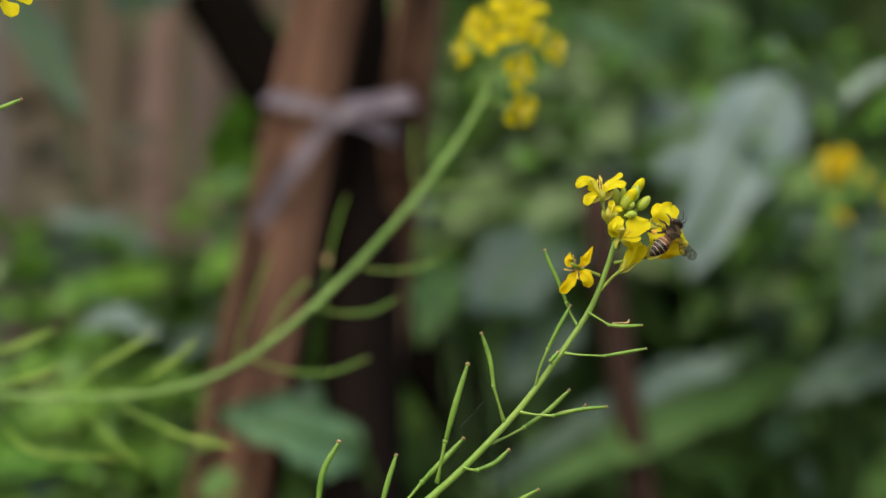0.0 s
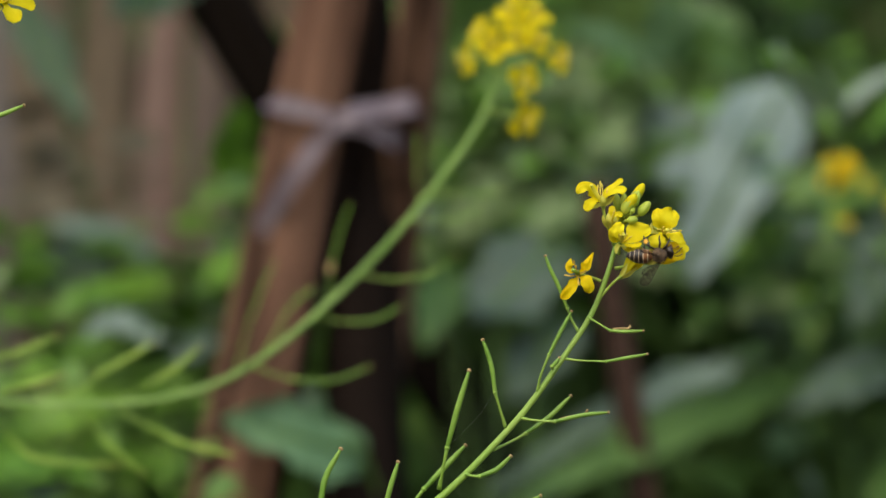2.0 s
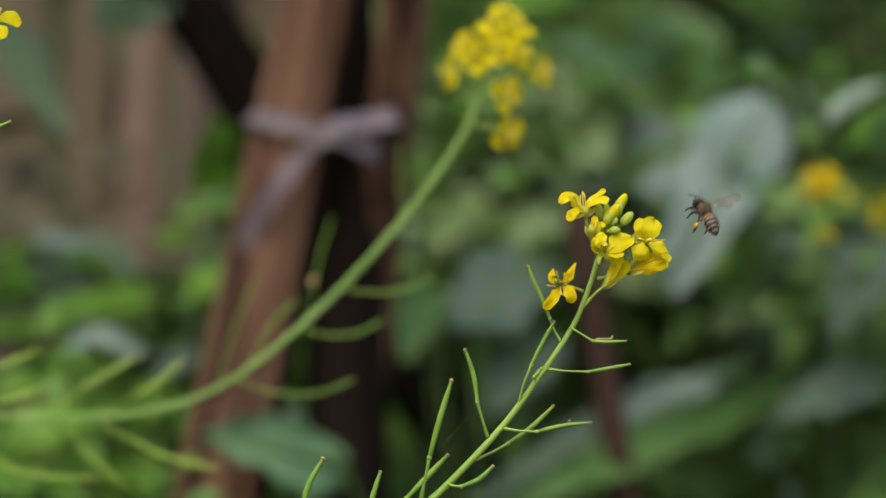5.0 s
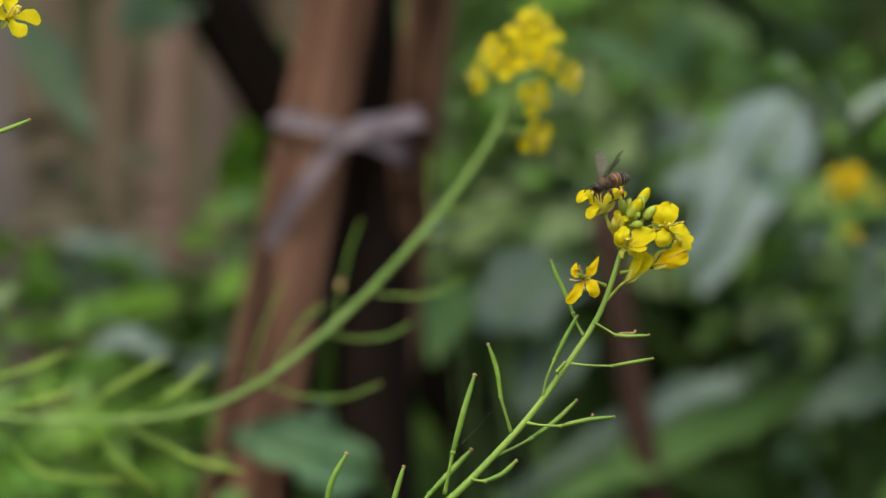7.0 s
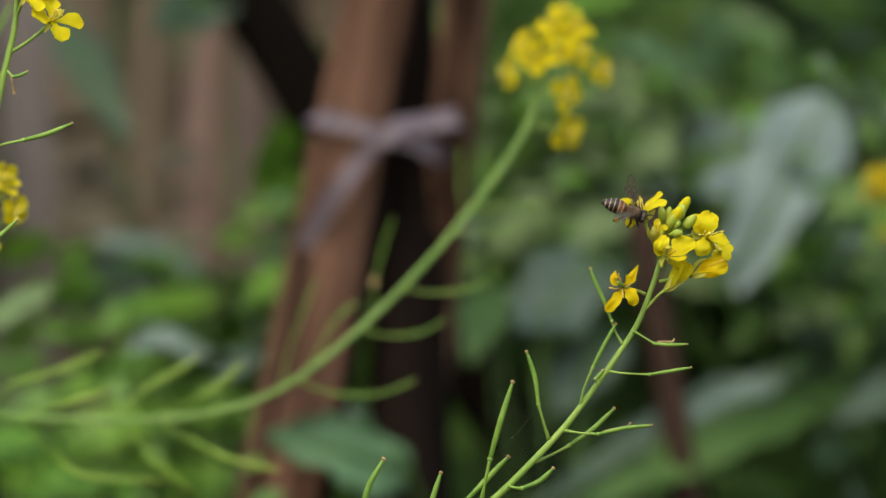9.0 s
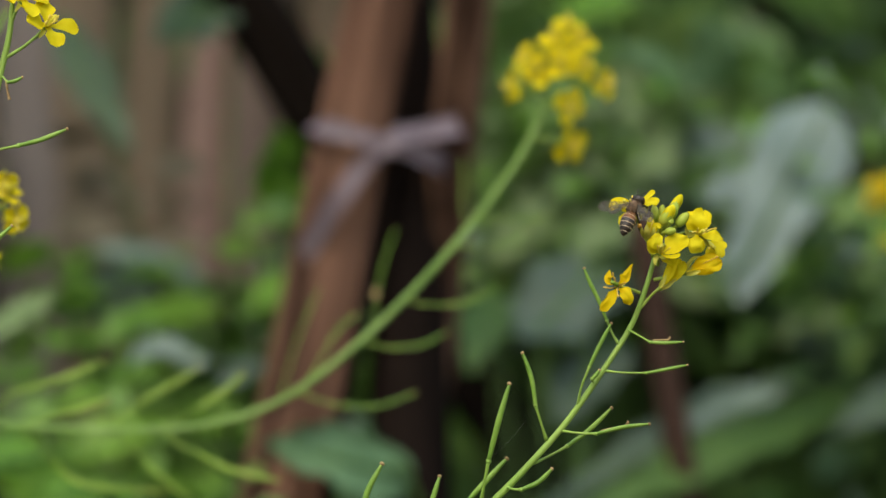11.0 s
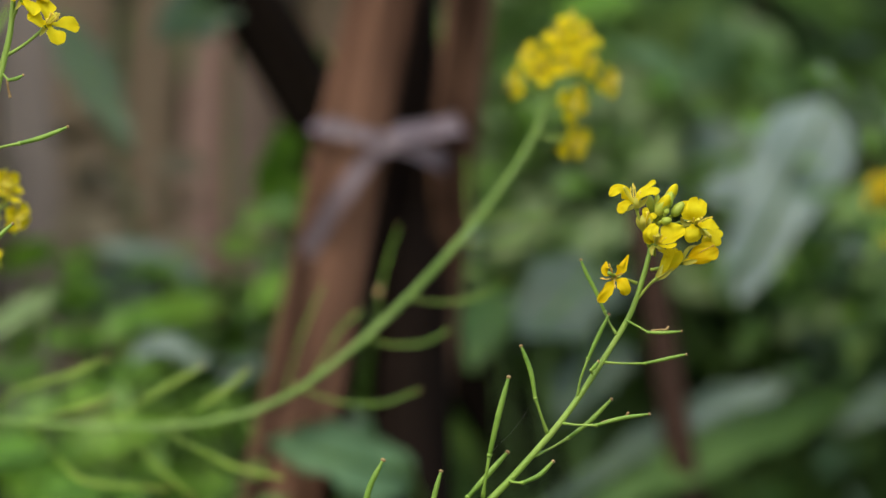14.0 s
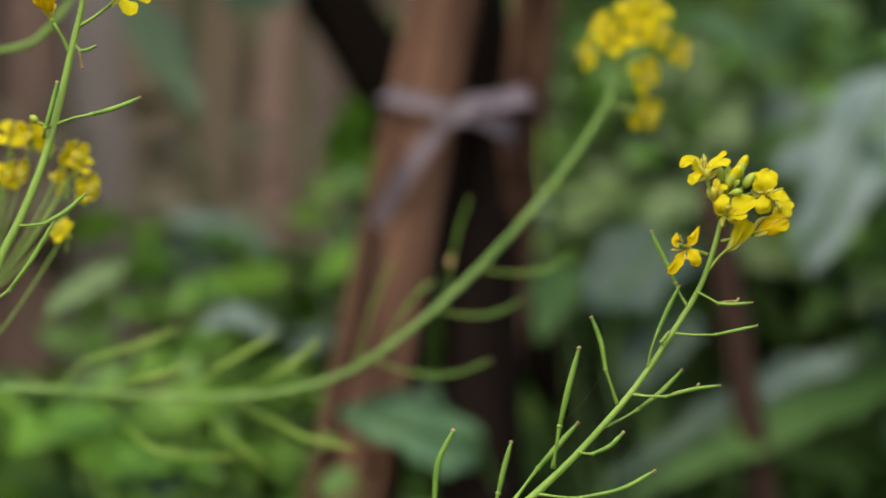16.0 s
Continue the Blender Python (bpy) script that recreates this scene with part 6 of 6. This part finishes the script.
    walk(EDGE, [
        (0, pose(-0.18992, 0, 0.00057, 0, 0, 0)),
        (0.5, pose(-0.19030, 0, 0.00049, 0, 0, 0)),
        (1, pose(-0.19014, 0, 0.00071, 0, 0, 0)),
        (1.5, pose(-0.19006, 0, 0.00047, 0, 0, 0)),
        (2, pose(-0.18991, 0, 0.00046, 0, 0, 0)),
        (2.5, pose(-0.19135, 0, 0.00253, 0, 0, 0)),
        (3, pose(-0.19058, 0, 0.00130, 0, 0, 0)),
        (3.5, pose(-0.18939, 0, 0.00049, 0, 0, 0)),
        (4, pose(-0.19011, 0, -0.00009, 0, 0, 0)),
        (4.2, pose(-0.19011, 0, -0.00009, 0, 0, 0)),
        (6.3, pose(-0.19510, 0.0000, 0.00104, 0.000, 0.310, 0.000)),
        (6.5, pose(-0.19615, 0.0000, 0.00185, 0.000, 0.310, 0.000)),
        (7, pose(-0.19594, 0.0000, 0.00135, 0.000, 0.310, 0.000)),
        (7.5, pose(-0.19505, 0.0000, 0.00061, 0.000, 0.310, 0.000)),
        (8, pose(-0.19531, 0.0000, 0.00010, 0.000, 0.310, 0.000)),
        (8.5, pose(-0.19424, 0.0000, 0.00041, 0.000, 0.310, 0.000)),
        (9, pose(-0.19423, 0.0000, 0.00038, 0.000, 0.310, 0.000)),
        (9.2, pose(-0.19423, 0.0000, 0.00039, 0.000, 0.310, 0.000)),
        (11.3, pose(-0.19599, 0.0000, 0.00133, 0.000, 0.310, 0.000)),
        (11.5, pose(-0.19599, 0.0000, 0.00133, 0.000, 0.310, 0.000)),
        (12, pose(-0.19590, 0.0000, 0.00093, 0.000, 0.310, 0.000)),
        (12.5, pose(-0.19583, 0.0000, 0.00132, 0.000, 0.310, 0.000)),
        (13, pose(-0.19607, 0.0000, 0.00174, 0.000, 0.310, 0.000)),
        (13.5, pose(-0.19583, 0.0000, 0.00188, 0.000, 0.310, 0.000)),
        (14, pose(-0.19605, 0.0000, 0.00140, 0.000, 0.310, 0.000)),
        (14.5, pose(-0.19538, 0.0000, 0.00078, 0.000, 0.310, 0.000)),
        (15, pose(-0.19582, 0.0000, 0.00116, 0.000, 0.310, 0.000)),
        (15.5, pose(-0.19572, 0.0000, 0.00125, 0.000, 0.310, 0.000)),
        (16, pose(-0.19542, 0.0000, 0.00146, 0.000, 0.311, 0.000)),
    ])
    walk(BEE, [
        (0, pose(0.06196, -0.0112, 1.00318, 117.5, 33.2, 65.7)),
        (0.3, pose(0.06037, -0.0112, 1.00428, 120.4, 33.7, 65.8)),
        (0.6, pose(0.06196, -0.0112, 1.00368, 114.2, 35.3, 66.3)),
        (0.9, pose(0.06276, -0.0112, 1.00557, 132.4, 69.1, 99.4)),
        (1.2, pose(0.06355, -0.0112, 1.00537, 142.3, 73.4, 108.9)),
        (1.5, pose(0.06345, -0.0112, 1.00597, 86.9, 80.4, 54.5)),
        (1.8, pose(0.06216, -0.0112, 1.00507, 49.8, 86.9, 11)),
        (1.9, pose(0.06107, -0.0112, 1.00308, 149.6, 76.7, 83)),
        (2.0, pose(0.05689, -0.0112, 0.99980, 173.3, 38.2, 85.8)),
        (2.1, pose(0.05828, -0.0112, 0.99930, 150.1, 23.6, 77)),
        (2.15, pose(0.06435, -0.0112, 1.00229, 95.4, 24.9, 75.7)),
        (2.2, pose(0.06962, -0.0112, 1.00378, 57.9, -0.8, 69)),
        (2.3, pose(0.06862, -0.0112, 1.00716, 62, -14, 90)),
        (2.4, pose(0.07270, -0.0112, 1.01223, 23.3, -11.1, 100.5)),
        (2.5, pose(0.06663, -0.0112, 1.01412, 24.2, -11.2, 98.8)),
        (2.7, pose(0.06843, -0.0112, 1.01283, 22.3, -11.3, 85.4)),
        (3.0, pose(0.06594, -0.0112, 1.01631, 24.4, -11.3, 84.9)),
        (3.3, pose(0.06415, -0.0112, 1.00915, 54.8, -14.5, 95.1)),
        (3.5, pose(0.06435, -0.0112, 1.00646, 76.7, -21.9, 91.2)),
        (3.6, pose(0.06415, -0.0112, 1.00398, 71.6, -24.9, 89.4)),
        (3.8, pose(0.06385, -0.0112, 1.00408, 71.5, 2.8, 69.1)),
        (3.9, pose(0.06345, -0.0112, 1.00408, 62.2, 19.6, 53.1)),
        (4.2, pose(0.06594, -0.0112, 1.00477, 62.8, 22.9, 48.3)),
        (4.7, pose(0.06764, -0.0112, 1.00583, 63.865, 21.744, 48.624)),
        (5.1, pose(0.07851, -0.0112, 1.01888, 38.803, -0.115, 45.2)),
        (5.5, pose(0.06823, -0.0112, 1.02969, 16.549, -9.424, 124.576)),
        (5.9, pose(0.05194, -0.0112, 1.02683, -8.024, -12.384, 131.262)),
        (6.3, pose(0.04418, -0.0112, 1.02267, -3.888, 2.309, 153.405)),
        (6.5, pose(0.04290, -0.0112, 1.02305, -7.876, 2.514, 151.106)),
        (6.7, pose(0.04428, -0.0112, 1.02104, -7.817, -0.252, 138.8)),
        (7.0, pose(0.04319, -0.0112, 1.02361, -15.866, -1.406, 126.295)),
        (7.2, pose(0.04070, -0.0112, 1.02203, -15.082, 2.877, 130.711)),
        (7.4, pose(0.03740, -0.0112, 1.01610, -56.502, 23.949, 114.221)),
        (7.6, pose(0.03612, -0.0112, 1.02053, -50.711, 21.542, 115.606)),
        (7.8, pose(0.03819, -0.0112, 1.01833, -64.201, 24.648, 114.425)),
        (8.0, pose(0.03550, -0.0112, 1.01685, -99.355, 2.007, 123.509)),
        (8.2, pose(0.03482, -0.0112, 1.02053, -109.664, 5.296, 126.322)),
        (8.4, pose(0.03710, -0.0112, 1.01734, -107.51, 21.8, 159.833)),
        (8.5, pose(0.03698, -0.0112, 1.01515, -59.57, 81.49, -137.953)),
        (8.6, pose(0.03559, -0.0112, 1.01564, -48.605, 83.262, -122.088)),
        (8.8, pose(0.03669, -0.0112, 1.01614, -34.481, 72.213, -111.334)),
        (9.0, pose(0.03788, -0.0112, 1.01603, -44.149, 59.559, -121.774)),
        (9.2, pose(0.03730, -0.0112, 1.01782, -46.187, 60.581, -117.312)),
        (9.8, pose(0.03720, -0.0112, 1.01872, -55.264, 62.541, -105.889)),
        (10.3, pose(0.03910, -0.0112, 1.02010, -76.916, 53.252, -147.553)),
        (10.6, pose(0.03949, -0.0112, 1.01920, -0.701, 66.229, -70.441)),
        (10.9, pose(0.03889, -0.0112, 1.01781, 53.38, 26.392, -24.853)),
        (11.3, pose(0.03987, -0.0112, 1.01692, 52.67, -5.49, -10.197)),
        (11.5, pose(0.03461, -0.0112, 1.01784, 57.624, 10.002, -18.613)),
        (11.7, pose(0.03393, -0.0165, 1.02262, 23.129, 10.362, -37.33)),
        (11.9, pose(0.04089, -0.0165, 1.02019, 24.739, 18.188, -57.481)),
        (12.0, pose(0.04806, -0.0165, 1.02104, 14.75, 15.397, -55.466)),
        (12.1, pose(0.05471, -0.0165, 1.01932, 3.146, 18.396, -55.58)),
        (12.2, pose(0.06572, -0.0225, 0.99648, 9.644, 9.106, -14.909)),
        (12.3, pose(0.06996, -0.0225, 0.99149, 12.886, 4.611, -7.201)),
        (12.4, pose(0.05032, -0.0225, 0.99925, 23.095, 7.611, -5.601)),
        (12.5, pose(0.04653, -0.0225, 0.99868, 24.619, 1.711, -1.1)),
        (12.6, pose(0.04046, -0.0225, 0.99592, 24.713, 3.211, -2.199)),
        (12.7, pose(0.03776, -0.0225, 0.99425, 24.619, 1.711, -1.1)),
        (12.8, pose(0.03282, -0.0225, 0.99954, 24.619, 1.711, -1.1)),
        (12.9, pose(0.03327, -0.0225, 1.00919, 25.177, 11.81, -8.805)),
        (13.0, pose(0.02765, -0.0165, 1.01797, 36.386, 21.204, -75.114)),
        (13.1, pose(0.02567, -0.0165, 1.02097, 32.215, 16.95, -65.883)),
        (13.2, pose(0.02714, -0.0165, 1.01609, 13.093, 16.301, -75.686)),
        (13.3, pose(0.03373, -0.0165, 1.00273, 18.205, 15.248, -41.951)),
        (13.4, pose(0.04678, -0.0165, 0.98963, 21.698, 13.595, -23.224)),
        (13.5, pose(0.05704, -0.0165, 0.97226, 19.906, 12.798, -21.721)),
        (13.6, pose(0.06728, -0.0165, 0.95411, 19.984, 14.89, -25.73)),
        (13.7, pose(0.07941, -0.0165, 0.93495, 19.984, 14.89, -25.73)),
        (14.0, pose(0.12506, -0.0100, 0.89984, 20.260, 16.981, -30.041)),
        (15.0, pose(0.26030, -0.0098, 0.44548, 9.000, 5.687, -78.230)),
        (15.8, pose(0.30880, -0.0096, 0.00315, -0.310, 0.029, -88.600)),
        (16.0, pose(0.31360, -0.0097, 0.00360, -0.310, 0.028, -88.600)),
    ])
    flights = ((2.15, 3.2), (4.9, 6.0), (11.2, 16.0))
    rest = ((0.0, 84, 22), (0.7, 80, 26), (0.9, 72, 38), (1.6, 72, 38), (1.8, 60, 25), (2.0, 50, 15), (3.4, 30, 15), (6.2, 38, 50), (7.2, 38, 48), (7.6, 32, 35), (8.4, 36, 25), (8.8, 48, 34), (9.6, 48, 34), (11.0, 50, 20))
    for wing, x in zip(WINGS, (-1, 1)):
        rows, t, k2 = [], 0.0, 0
        while t <= 16.0001:
            if any(a <= t <= b for a, b in flights):
                rows.append((t, wing_pose(x, 72 + 6 * (k2 % 2), 48 if k2 % 2 else -18)))
                k2 += 1
                t += 1 / 30
            else:
                sweep, lift = (np.interp(t, [r[0] for r in rest], [r[n] for r in rest]) for n in (1, 2))
                rows.append((t, wing_pose(x, float(sweep), float(lift))))
                t += 0.1
        rows[-1] = (16.0, rows[-1][1])
        walk(wing, rows)


motions()
